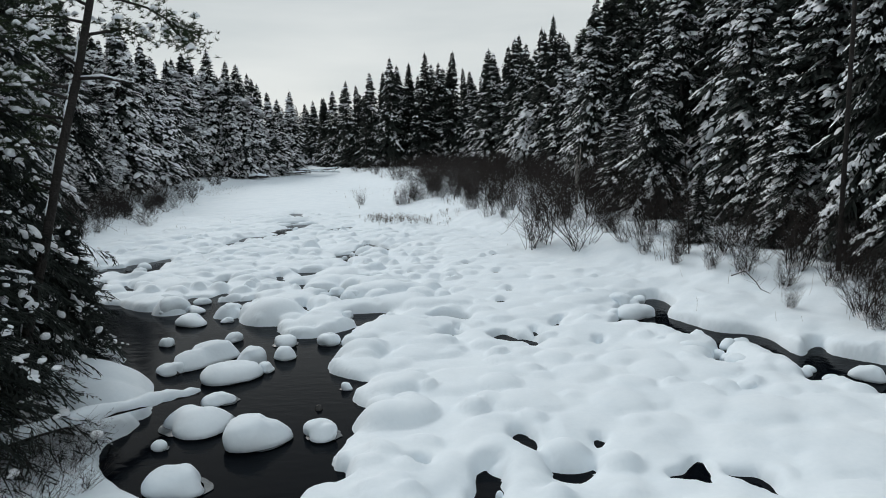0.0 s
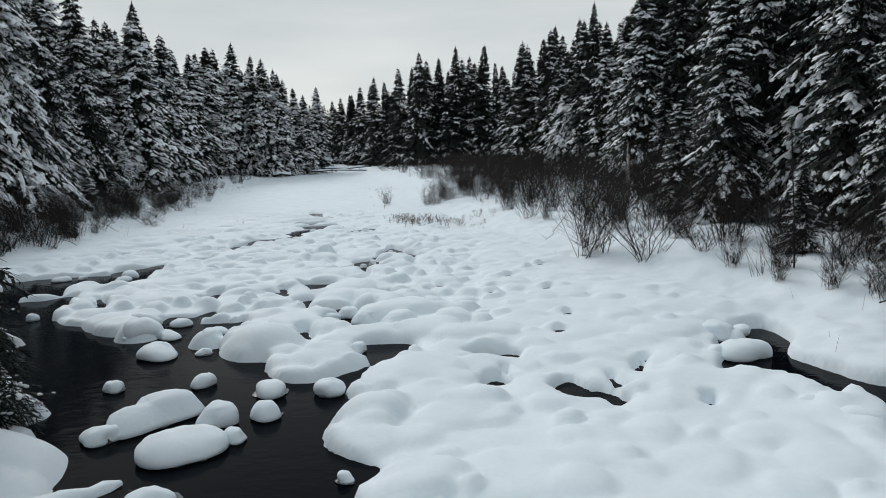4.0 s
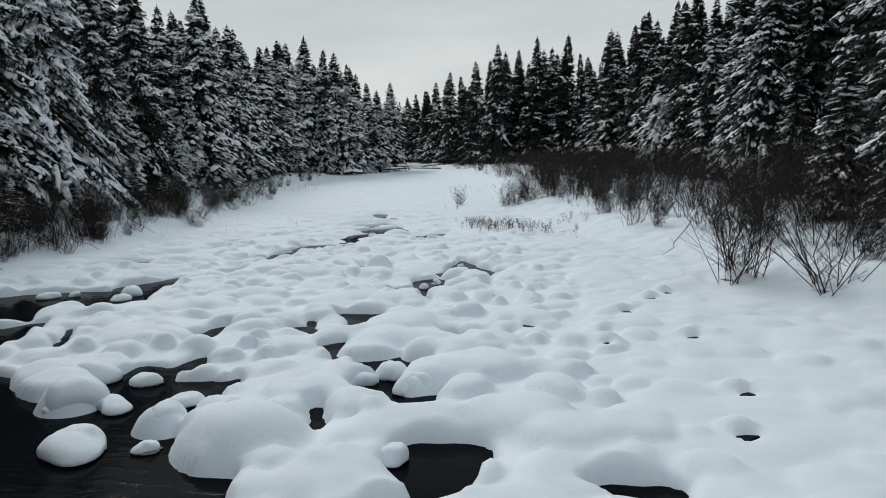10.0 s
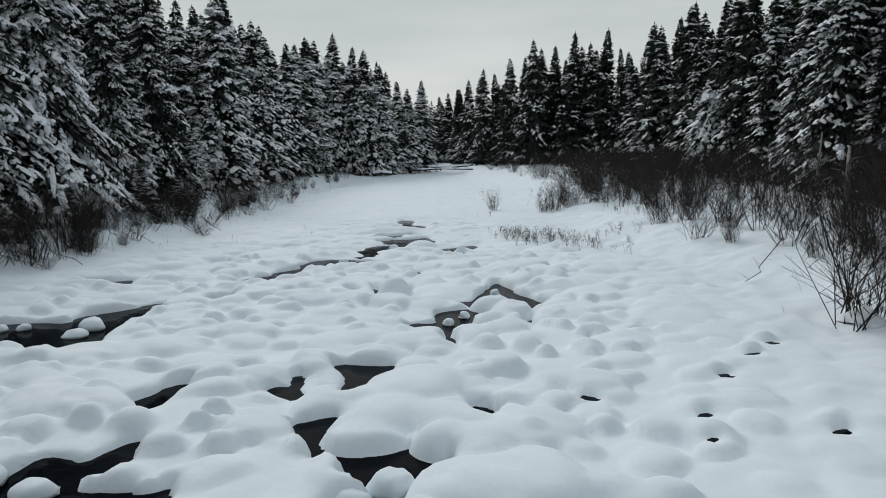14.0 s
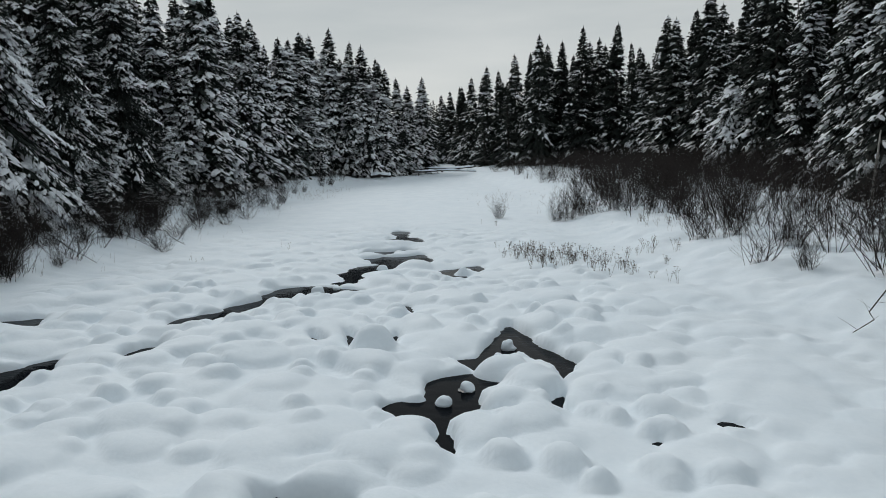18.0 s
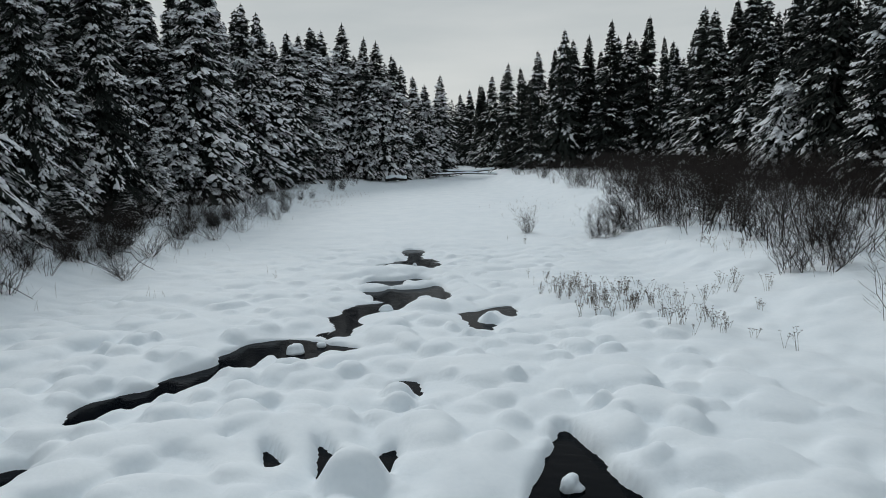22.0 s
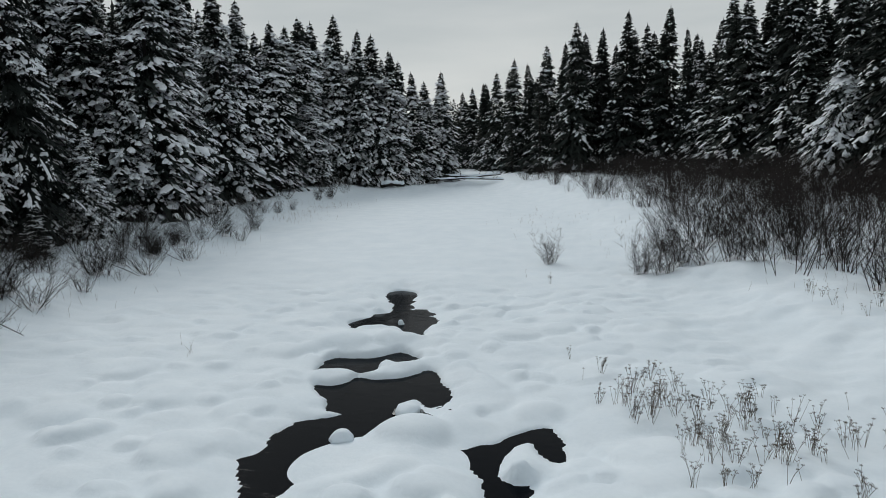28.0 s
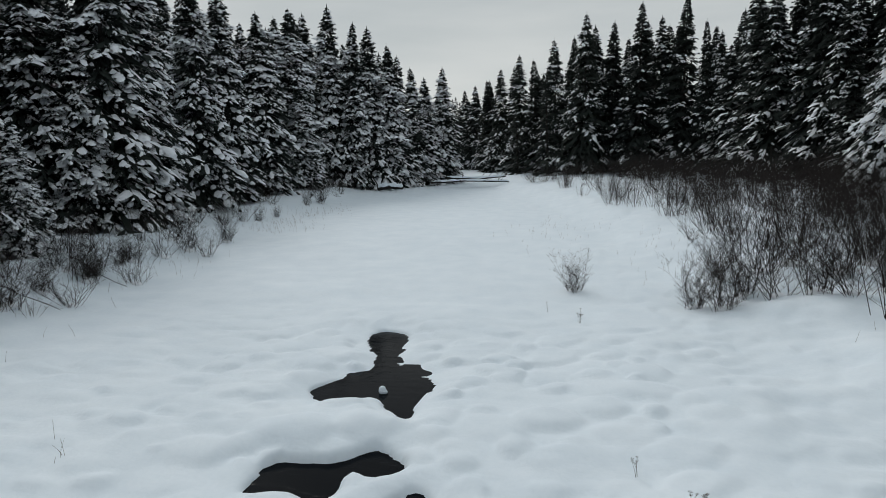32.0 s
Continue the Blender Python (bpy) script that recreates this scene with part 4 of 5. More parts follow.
# loaded trees that stand out on the forest's edge
FRONT = [(-26.0, 48.0, 15.5), (-24.6, 49.6, 5.6), (-27.4, 55.6, 11.2), (-29.2, 61.5, 14.5), (-25.2, 43.0, 13.0), (9.0, 28.2, 9.5), (8.2, 31.2, 6.1), (11.4, 44.4, 8.2), (12.6, 46.0, 15.0), (11.8, 26.0, 13.5), (12.3, 36.0, 14.0), (10.8, 52.0, 12.5), (10.4, 58.0, 13.5)]
for x, y, tall in FRONT:
    STANDING.append((x, y))
    plant("fine" if y < 48.5 else "near" if x < 0 else "shade", x, y, tall, 1.0, "snow-laden spruce standing out in front of the dark forest" if tall < 10 else "")


# pines rise among the spruces of the nearer bank
for x, y, tall in [(16.8, 34.5, 16.8), (15.2, 39.5, 16.0), (17.2, 43.0, 17.5), (15.6, 49.5, 17.0), (17.0, 54.0, 18.0), (15.4, 59.5, 17.5), (17.2, 63.0, 18.5), (15.2, 67.0, 17.0)]:
    STANDING.append((x, y))
    plant("pine", x, y, tall)

for mesh, (x, y, tall), base, words in ((HEAVY[0], (9.2, 71.0, 9.6), 9.0, "broad spruce bowed under a thick load of snow"), (HEAVY[1], (-24.2, 37.5, 15.5), 15.0, "great spruce with heavy clumps of snow on its boughs")):
    STANDING.append((x, y))
    conifer("spruce_tree", words, mesh, "spruces along the river").matrix_basis = stand(x, y, tall, 1.0, base)


def left_front(y):
    return float(np.interp(y, [-8, 8, 14, 20, 30, 40, 46, 54, 66, 80, 92, 104], [-13, -14, -17, -20.5, -23, -24.5, -25.8, -28.6, -31, -33.5, -32.5, -28.5]))


def right_front(y):
    return float(np.interp(y, [-8, 12, 16, 20, 30, 40, 60, 74, 84, 98, 112], [15, 12.3, 11.6, 10.8, 10.6, 10.8, 10.6, 9.8, 8.6, 3.0, -8]))


# forest walls on both banks: a loaded front row, darker rows behind
deep = []
for i in range(2600):
    side = tree_rng.choice((-1, 1))
    y = tree_rng.uniform(-8, 104)
    depth = tree_rng.uniform(0, 1) ** 1.2 * 11
    x = left_front(y) - depth if side < 0 else right_front(y) + depth
    if not free(x, y, 1.75 if depth < 4 else 2.3):
        continue
    low = 10.5 if depth < 2 else 13.5
    tall = tree_rng.uniform(low, low + 4) if y < 64 else tree_rng.uniform(13, 17)
    if depth < 1.7 and 12 < y < 60:
        plant("near" if side < 0 else "shade", x, y, tall)
    elif depth < 3.6 and y > 12:
        plant("loaded" if side < 0 else "middle", x, y, tall)
    else:
        deep.append((x, y, tall))
for i in range(420):
    x, y = tree_rng.uniform(-62, 25), tree_rng.uniform(104, 150)
    if not (-27 < x + 0.33 * (y - 104) < -14 and y < 128) and free(x, y, 2.1):
        deep.append((x, y, tree_rng.uniform(9, 13) + (y - 104) * 0.03))
for i in range(46):
    deep.append((-62 + i * 2.1 + tree_rng.uniform(-0.6, 0.6), 152 + tree_rng.uniform(-1, 1), tree_rng.uniform(12, 15)))
pieces = []
for x, y, tall in deep:
    trunk, crown, load = FAR[tree_rng.randrange(3)]
    m = stand(x, y, tall, 1.2)
    pieces += [(trunk, m, 0), (crown, m, 1), (load, m, 2)]
tagged(joined("deep_forest", pieces, [BARK, NEEDLE, TREE_SNOW]), "dense dark spruce forest standing behind the first trees", "forest", kind="stuff")


# ---------------------------------------------------------------- bare shrubs
def shrub_meshes(seed, stems, tall, fan, twigs):
    rng = random.Random(seed)
    sv, sf, tv, tf, nv, nf = [], [], [], [], [], []
    for i in range(stems):
        a = rng.uniform(0, 6.283)
        foot = Vector((math.cos(a), math.sin(a), 0)) * rng.uniform(0.02, 0.28)
        lean = rng.uniform(0.05, fan)
        a += rng.uniform(-0.7, 0.7)
        out = Vector((math.cos(a), math.sin(a), 0))
        h = tall * rng.uniform(0.55, 1.08)
        bend = Vector((rng.uniform(-0.17, 0.17), rng.uniform(-0.17, 0.17), 0)) * tall

        wave, swing = rng.uniform(0, 6.28), rng.uniform(0.04, 0.1) * h
        across = Vector((-math.sin(a), math.cos(a), 0))

        def at(s):
            return foot + out * (h * lean * (1.5 * s - 0.45 * s * s)) + bend * (s * s) + across * (swing * math.sin(wave + 7 * s)) + Vector((0, 0, h * s * (1 - 0.12 * lean * s) - 0.08 * (s == 0)))

        thick = rng.uniform(0.0045, 0.0095)
        tube(sv, sf, [at(0), at(0.25), at(0.5), at(0.75), at(1)], [thick, thick * 0.8, thick * 0.6, thick * 0.4, thick * 0.2], 3)
        for k in range(twigs):
            s = rng.uniform(0.04, 0.97)
            b = rng.uniform(0, 6.283)
            ln = h * rng.uniform(0.12, 0.34) * (1.15 - 0.5 * s)
            p = at(s)
            d = Vector((math.cos(b) * 0.7, math.sin(b) * 0.7, rng.uniform(0.3, 0.9))) * ln
            q = p + d
            tube(tv, tf, [p, q], [thick * 0.5, thick * 0.22], 3)
            for u in range(4):
                c, g = p.lerp(q, rng.uniform(0.25, 0.9)), rng.uniform(0, 6.283)
                e = c + d * 0.25 + Vector((math.cos(g) * 0.5, math.sin(g) * 0.5, 0.35)) * ln * rng.uniform(0.3, 0.6)
                w = (e - c).cross(Vector((rng.uniform(-1, 1), rng.uniform(-1, 1), 0.3))).normalized() * thick * 0.35
                n = len(tv)
                tv.extend([c - w, c + w, e])
                tf.append((n, n + 1, n + 2))
    pad(nv, nf, [(-0.2, 0.05, -0.02), (0, 0, 0.03), (0.22, -0.04, -0.02)], [0.10, 0.2, 0.12], 0.35, rng, 5)
    return mesh_of("stems", sv, sf, TWIG), mesh_of("twigs", tv, tf, TWIG), mesh_of("snow", nv, nf, TREE_SNOW)


def light_shrub(seed, stems, tall, fan):
    """The same habit with fewer, plainer twigs, for the depth of a thicket."""
    rng = random.Random(seed)
    v, f = [], []
    for i in range(stems):
        a, h = rng.uniform(0, 6.283), tall * rng.uniform(0.6, 1.08)
        foot = Vector((math.cos(a), math.sin(a), 0)) * rng.uniform(0.05, 0.45)
        out = Vector((math.cos(a), math.sin(a), 0)) * rng.uniform(0.03, fan) * h
        side = Vector((rng.gauss(0, 0.06), rng.gauss(0, 0.06), 0)) * h
        p, q, r = foot, foot + out * 0.5 + side * 1.6 + Vector((0, 0, h * 0.5)), foot + out * 1.3 - side * 0.5 + Vector((0, 0, h))
        t = rng.uniform(0.006, 0.0115)
        tube(v, f, [p, q, r], [t, t * 0.75, t * 0.25], 3)
        for k in range(8):
            s = rng.uniform(0.2, 0.95)
            c = p.lerp(q, s) if k < 4 else q.lerp(r, s)
            b, ln = rng.uniform(0, 6.283), h * rng.uniform(0.12, 0.36)
            e = c + Vector((math.cos(b) * 0.75, math.sin(b) * 0.75, rng.uniform(0.15, 0.7))) * ln
            tube(v, f, [c, e], [t * 0.45, t * 0.2], 3)
    sv, sf = [], []
    for k in range(3):
        a, h = rng.uniform(0, 6.283), tall * rng.uniform(0.02, 0.45)
        p = Vector((math.cos(a), math.sin(a), 0)) * rng.uniform(0.05, 0.5 + 0.3 * fan) + Vector((0, 0, h))
        w, n = rng.uniform(0.015, 0.045), len(sv)
        for c in range(4):
            sv.append(p + Vector((math.cos(a + c * 1.57) * w * rng.uniform(0.6, 1.6), math.sin(a + c * 1.57) * w * rng.uniform(0.6, 1.6), rng.uniform(-0.02, 0.02))))
        sv.append(p + Vector((0, 0, w * 0.7)))
        sf.extend([(n + c, n + (c + 1) % 4, n + 4) for c in range(4)])
    return mesh_of("light_stems", v, f, TWIG), mesh_of("light_snow", sv, sf, TREE_SNOW)


LIGHT = [light_shrub(240 + i, 10, 2.0, g) for i, g in enumerate((0.45, 0.7, 0.55))]
SHRUBS = [shrub_meshes(200 + i, n, 2.0, f, t) for i, (n, f, t) in enumerate([(30, 0.32, 14), (26, 0.4, 15), (32, 0.27, 13), (20, 0.8, 9)])]
SHRUB_THINGS = []
for s in SHRUBS:
    root = new("bare_shrub")
    for name, data in zip(("stem_clump", "twig_spray", "snow"), s):
        tagged(part(name, data, root), kind="stuff" if name != "stem_clump" else "")
    SHRUB_THINGS.append(tagged(root, "bare dark-stemmed willow shrub growing out of the snow", "shrub", "shrubs on the banks"))
shrub_rng = random.Random(9)
SHRUB_USED = set()


def shrub(x, y, tall, wide=1.0, k=None, words=""):
    k = shrub_rng.randrange(4) if k is None else k
    w = tall / 2.0 * wide
    m = Matrix.LocRotScale((x, y, ground_z(x, y) - 0.02), Euler((0, 0, shrub_rng.uniform(0, 6.28))), (w, w, tall / 2.0))
    if k not in SHRUB_USED:
        SHRUB_USED.add(k)
        SHRUB_THINGS[k].matrix_basis = m
        return tagged(SHRUB_THINGS[k], words)
    return tagged(again(SHRUB_THINGS[k], m), words)


for x, y, tall in [(8.8, 29.5, 4.2), (9.2, 33.0, 3.6), (9.4, 40.0, 4.0), (-22.0, 32.0, 3.0)]:
    shrub(x, y, tall, 0.75, 2, "tall bare alder with fine dark twigs before the spruces")
for x, y, tall in [(-19.4, 27.0, 2.2), (-20.8, 31.0, 2.8), (-21.6, 35.6, 2.4), (-22.2, 41.2, 3.2), (-23.2, 45.6, 2.6), (-18.6, 23.2, 2.6)]:
    plant("shade", x, y, tall, 1.3, "young dark spruce with dusted boughs at the forest's foot")
BIG = [(3.5, 24.3, 3.0), (4.7, 22.6, 2.6), (7.0, 19.4, 1.5), (7.7, 16.8, 1.3), (8.6, 13.2, 1.7), (5.9, 21.6, 1.6), (2.3, 33.4, 1.7), (-3.1, 48.3, 1.6), (-2.5, 47.9, 1.7), (-1.9, 48.8, 1.7), (-1.2, 48.4, 1.9), (-0.5, 48.0, 2.0), (-2.2, 50.4, 1.8), (0.2, 47.8, 1.9), (1.1, 48.2, 2.1), (-1.2, 50.2, 2.0), (2.2, 47.6, 2.2), (0.5, 49.8, 2.2), (2.0, 43.8, 2.3), (3.6, 48.5, 2.7), (-0.4, 51.0, 2.4), (1.6, 50.8, 2.6), (-6.1, 50.0, 1.2), (3.4, 41.5, 2.3), (1.7, 38.2, 1.9), (2.9, 38.9, 2.0), (3.6, 35.5, 2.1), (4.2, 31.0, 2.3), (5.0, 27.8, 2.4)]
BIG_BEHIND = [(6.2, 26.4, 2.3), (6.6, 29.2, 2.5), (5.6, 30.4, 2.3), (7.6, 31.2, 2.6), (6.0, 32.6, 2.3), (8.4, 27.6, 2.4), (5.2, 34.2, 2.0), (6.2, 24.6, 2.0), (8.2, 36.4, 2.7), (6.4, 37.2, 2.5), (7.4, 23.6, 2.6), (8.0, 21.4, 2.4), (9.2, 20.2, 2.6), (9.0, 16.6, 2.0)]
for x, y, tall in BIG + BIG_BEHIND:
    shrub(x, y, tall, 1.15, None, "many-stemmed bare willow shrub on the edge of the snowy flat")
for x, y, tall in [(-18.2, 40.5, 1.5), (-17.0, 37.6, 1.3), (-19.0, 45.7, 1.4), (-20.4, 54.0, 1.2), (-18.6, 42.5, 1.1), (-19.6, 49.0, 1.3), (-17.6, 34.0, 1.5), (-18.0, 30.0, 1.4), (-17.4, 27.5, 1.5), (-16.4, 37.0, 0.9), (-16.6, 22.0, 1.0), (-16.3, 24.4, 0.9), (-16.9, 26.2, 1.1), (-16.5, 28.6, 0.9), (-17.2, 31.4, 1.1), (-17.6, 23.2, 1.3), (-17.0, 20.4, 1.2)]:
    shrub(x, y, tall, 1.3, 3, "low bare spreading shrub on the snowy bank")
for i in range(18):
    y = 22 + 2.4 * i + shrub_rng.uniform(-0.8, 0.8)
    x = left_edge(y) - shrub_rng.uniform(1.0, 3.6)
    shrub(x, y, shrub_rng.uniform(1.0, 1.9), shrub_rng.uniform(1.0, 1.5), shrub_rng.choice((1, 3)), "arching bare shrub at the foot of the snowy forest")
for x, y, tall in [(7.2, 17.6, 1.0), (7.9, 18.4, 1.4), (8.4, 17.4, 1.2), (8.2, 15.6, 1.0), (8.9, 14.8, 1.3), (9.3, 13.9, 1.2), (7.6, 14.2, 0.6), (8.3, 12.4, 0.9), (9.2, 12.2, 1.5), (6.6, 18.6, 0.8), (6.2, 20.2, 1.1), (9.8, 17.8, 2.0), (9.5, 15.2, 1.8)]:
    shrub(x, y, tall, 1.1, None, "small bare shrub with fine twigs on the snowy bank")
thicket = []
for i in range(1400):
    y = shrub_rng.uniform(14, 98) if i < 950 else shrub_rng.uniform(52, 98)
    inner, outer = right_edge(y) + 1.2 + 1.6 * max(0, (y - 24) / 60), right_front(y) + 1.0
    x = inner + (outer - inner) * shrub_rng.random() ** 0.75
    if y < 26 and x < inner + 2.2 and shrub_rng.random() < 0.75 or y < 46 and shrub_rng.random() < 0.5:
        continue
    if noise.noise(Vector((x * 0.55, y * 0.55, 3.0))) < (0.1 if y > 42 else 0.1) - 0.3 * (x - inner) / (outer - inner):
        continue
    tall = (shrub_rng.uniform(1.2, 2.3) + 0.5 * ((x - inner) / (outer - inner)) ** 2) if y > 25 else shrub_rng.uniform(0.9, 1.7)
    if x < inner + 1.6 and y < 70 and len(SHRUB_USED) == 4 and i % 4 == 1:
        shrub(x, y, tall * 0.85)
    else:
        thicket.append((x, y, tall))
for i in range(380):
    y = shrub_rng.uniform(18, 96) if i % 3 else shrub_rng.uniform(18, 52)
    outer = left_edge(y) - 0.8
    inner = left_front(y) + 0.5
    x = inner + (outer - inner) * shrub_rng.random() ** 0.9
    if noise.noise(Vector((x * 0.5, y * 0.5, 8.0))) < (0.08 if y > 36 else -0.1):
        continue
    tall = shrub_rng.uniform(0.7, 2.3)
    if x > outer - 2.5 and i % 2 == 0:
        shrub(x, y, tall * 0.85, 1.2)
    else:
        thicket.append((x, y, tall))
pieces = []
for x, y, tall in thicket:
    k = shrub_rng.randrange(3)
    m = Matrix.LocRotScale((x, y, ground_z(x, y) - 0.02), Euler((0, 0, shrub_rng.uniform(0, 6.28))), (tall / 1.7, tall / 1.7, tall / 2.0))
    pieces += [(LIGHT[k][0], m, 0), (LIGHT[k][1], m, 1)]

tagged(joined("thicket", pieces, [TWIG, TREE_SNOW]), "dense thicket of bare dark shrub stems specked with snow", "thicket", kind="stuff")


# ---------------------------------------------------------------- dry stalks on the flats
def stalks(name, spots, words, seed, tall, mat, heads=True):
    """Loose blades, or small fans of stems that end in flat seed heads."""
    rng = random.Random(seed)
    v, f = [], []
    for cx, cy, rx, ry, count in spots:
        left = count
        while left > 0:
            x, y = cx + rng.gauss(0, rx), cy + rng.gauss(0, ry)
            stems = min(left, rng.choice((1, 3, 4, 6, 8))) if heads else 1
            left -= stems
            z, size = ground_z(x, y), rng.uniform(0.6, 1.1)
            side = Vector((rng.uniform(-0.15, 0.15), rng.uniform(-0.15, 0.15), 0))
            for i in range(stems):
                h = tall * size * rng.uniform(0.45, 1.15)
                d = (side + Vector((rng.uniform(-0.42, 0.42), rng.uniform(-0.42, 0.42), 0))) * h
                foot = Vector((x + rng.gauss(0, 0.025), y + rng.gauss(0, 0.025), z - 0.03))
                q = foot + d * rng.uniform(0.3, 0.6) + Vector((0, 0, h * 0.6))
                r = foot + d + Vector((0, 0, h + 0.03))
                tube(v, f, [foot, q, r], [0.0027, 0.0024, 0.0016], 3)
                tops = [r] if heads else []
                for k in range(rng.randrange(0, 3) if heads else 0):
                    s = q.lerp(r, rng.uniform(0.0, 0.5))
                    e = s + Vector((rng.uniform(-0.05, 0.05), rng.uniform(-0.05, 0.05), rng.uniform(0.05, 0.1)))
                    tube(v, f, [s, s.lerp(e, 0.5) + (e - s) * 0.05, e], [0.002, 0.0018, 0.0015], 3)
                    tops.append(e)
                for e in tops:
                    turn = rng.uniform(0, 6.28)
                    for k in range(6):
                        b, ln = turn + k * 1.047, rng.uniform(0.012, 0.026)
                        tip = e + Vector((math.cos(b) * ln, math.sin(b) * ln, rng.uniform(0.008, 0.018)))
                        tube(v, f, [e, e.lerp(tip, 0.6), tip], [0.001, 0.0016, 0.0042], 3)
    return tagged(new(name, mesh_of(name, v, f, mat)), words, "grass", kind="stuff")


stalks("dry_weeds", [(-3.5, 36.6, 0.35, 0.7, 100), (-3.0, 36.1, 0.4, 0.6, 110), (-2.3, 35.9, 0.4, 0.7, 90), (-2.7, 34.9, 0.3, 0.5, 45), (-3.9, 37.6, 0.3, 0.4, 20), (-1.5, 35.6, 0.5, 0.6, 70), (-1.2, 34.0, 0.35, 0.35, 45), (-0.6, 33.3, 0.3, 0.25, 30), (0.2, 32.3, 0.08, 0.1, 6), (-4.8, 38.6, 0.2, 0.3, 3), (-0.2, 43.2, 0.5, 0.5, 16), (1.3, 41.6, 0.5, 0.5, 22), (0.4, 36.8, 0.9, 0.8, 60), (-6.0, 46.5, 0.7, 0.9, 8)], "dry brown weed stalks with seed heads standing in snow", 31, 0.36, STRAW)
stalks("bank_grass", [(-12.3, 38.2, 0.15, 0.2, 5), (-14.0, 35.1, 0.2, 0.2, 6), (-18.8, 38.5, 0.8, 1.2, 60), (-20.5, 46.0, 1.0, 2.0, 70), (7.6, 16.6, 0.8, 1.2, 12), (8.4, 13.6, 0.7, 0.8, 8), (5.0, 26.2, 1.2, 1.2, 40), (1.5, 43.5, 1.0, 1.5, 50), (-3.0, 55.0, 1.0, 2.5, 60), (-22.2, 63.0, 1.0, 1.6, 140), (-17.6, 33.0, 0.5, 1.0, 40), (-18.6, 41.5, 0.8, 1.5, 50), (-20.2, 51.0, 0.7, 1.4, 40), (-23.4, 70.0, 1.0, 2.5, 110), (-7.6, 63.0, 1.2, 3.0, 60)], "tufts of dry straw-coloured grass along the snowy bank", 32, 0.32, STRAW, False)


# ---------------------------------------------------------------- logs and dead wood
def log(name, pts, thick, words, mat=BARK, snow=True, stubs=4, seed=0, ridge=1.0):
    rng = random.Random(seed)
    v, f = [], []
    pts = [Vector(p) for p in pts]
    n = len(pts)
    root = new(name)
    tube(v, f, pts, [thick * (1 - 0.45 * i / (n - 1)) for i in range(n)], 9)
    part("stem", mesh_of("stem", v, f, mat), root)
    for k in range(stubs):
        i = rng.randrange(n - 1)
        p = pts[i].lerp(pts[i + 1], rng.random())
        d = Vector((rng.uniform(-1, 1), rng.uniform(-1, 1), rng.uniform(0.1, 1.0))).normalized() * (rng.uniform(4, 9) * thick + 0.25)
        v, f = [], []
        tube(v, f, [p, p + d * 0.6, p + d + Vector((0, 0, -thick))], [thick * 0.25, thick * 0.16, thick * 0.06], 4)
        part("branch_stub", mesh_of("branch_stub", v, f, mat), root)
    if snow:
        v, f = [], []
        steps = 18
        line = []
        for k in range(steps):
            s = k / (steps - 1) * (n - 1)
            i = min(int(s), n - 2)
            line.append(pts[i].lerp(pts[i + 1], s - i) + Vector((0, 0, thick * 0.5)))
        pad(v, f, line, [thick * ridge * (0.4 if k in (0, steps - 1) else (1.0 + 0.25 * math.sin(1.1 * k + seed)) * rng.uniform(0.92, 1.08)) for k in range(steps)], 0.5, rng, 7)
        part("snow_cover", mesh_of("snow_cover", v, f, SNOW), root, "rounded ridge of snow on the log")
    return tagged(root, words, "log")


log("fallen_log", [(-5.3, 7.2, 0.62), (-4.75, 8.3, 0.5), (-4.3, 9.3, 0.33), (-3.95, 10.2, 0.15)], 0.065, "dark fallen log under snow reaching from the bank into the water", seed=1, stubs=0, ridge=1.6)
log("fallen_log", [(-26.2, 91.0, 1.35), (-25.0, 90.6, 1.5), (-23.8, 91.0, 1.35)], 0.26, "thick dark log end under a dome of snow", seed=2, stubs=2)
log("fallen_log", [(-22.0, 94.5, 1.7), (-18.5, 94.8, 1.85), (-14.5, 95.6, 1.7)], 0.12, "snow-topped fallen trunk lying across the stream", seed=3, stubs=7)
log("fallen_log", [(-21.0, 96.5, 2.1), (-17.5, 96.2, 2.0), (-15.0, 96.9, 2.2)], 0.14, "snow-topped fallen trunk lying across the stream", seed=4, stubs=6)


branch_rng = random.Random(21)
for x, y, a, ln in [(-18.6, 26.0, 0.5, 1.8), (-18.2, 27.5, 0.9, 2.0), (-17.2, 24.8, 0.2, 1.4), (-18.4, 30.5, 0.6, 1.6), (-18.0, 33.5, 0.4, 1.4), (-18.6, 36.2, 0.9, 1.8), (-17.6, 38.2, 0.3, 1.2), (-19.8, 44.0, 0.8, 1.5), (-20.6, 47.5, 0.6, 1.4), (6.7, 15.1, 0.15, 1.0), (3.3, 28.6, 3.9, 1.1), (-17.0, 27.0, 0.9, 1.6), (-17.4, 29.2, 0.2, 1.5)]:
    line = []
    for k in range(5):
        s = k / 4
        px, py = x + math.cos(a) * ln * s + branch_rng.uniform(-0.12, 0.12), y + math.sin(a) * ln * s + branch_rng.uniform(-0.12, 0.12)
        line.append((px, py, ground_z(px, py) + (0.75 - 0.7 * s) * branch_rng.uniform(0.7, 1.2)))
    log("fallen_branch", line, 0.012, "thin dead branch leaning out of the snow on the bank", TWIG, False, 14, int(branch_rng.random() * 999))


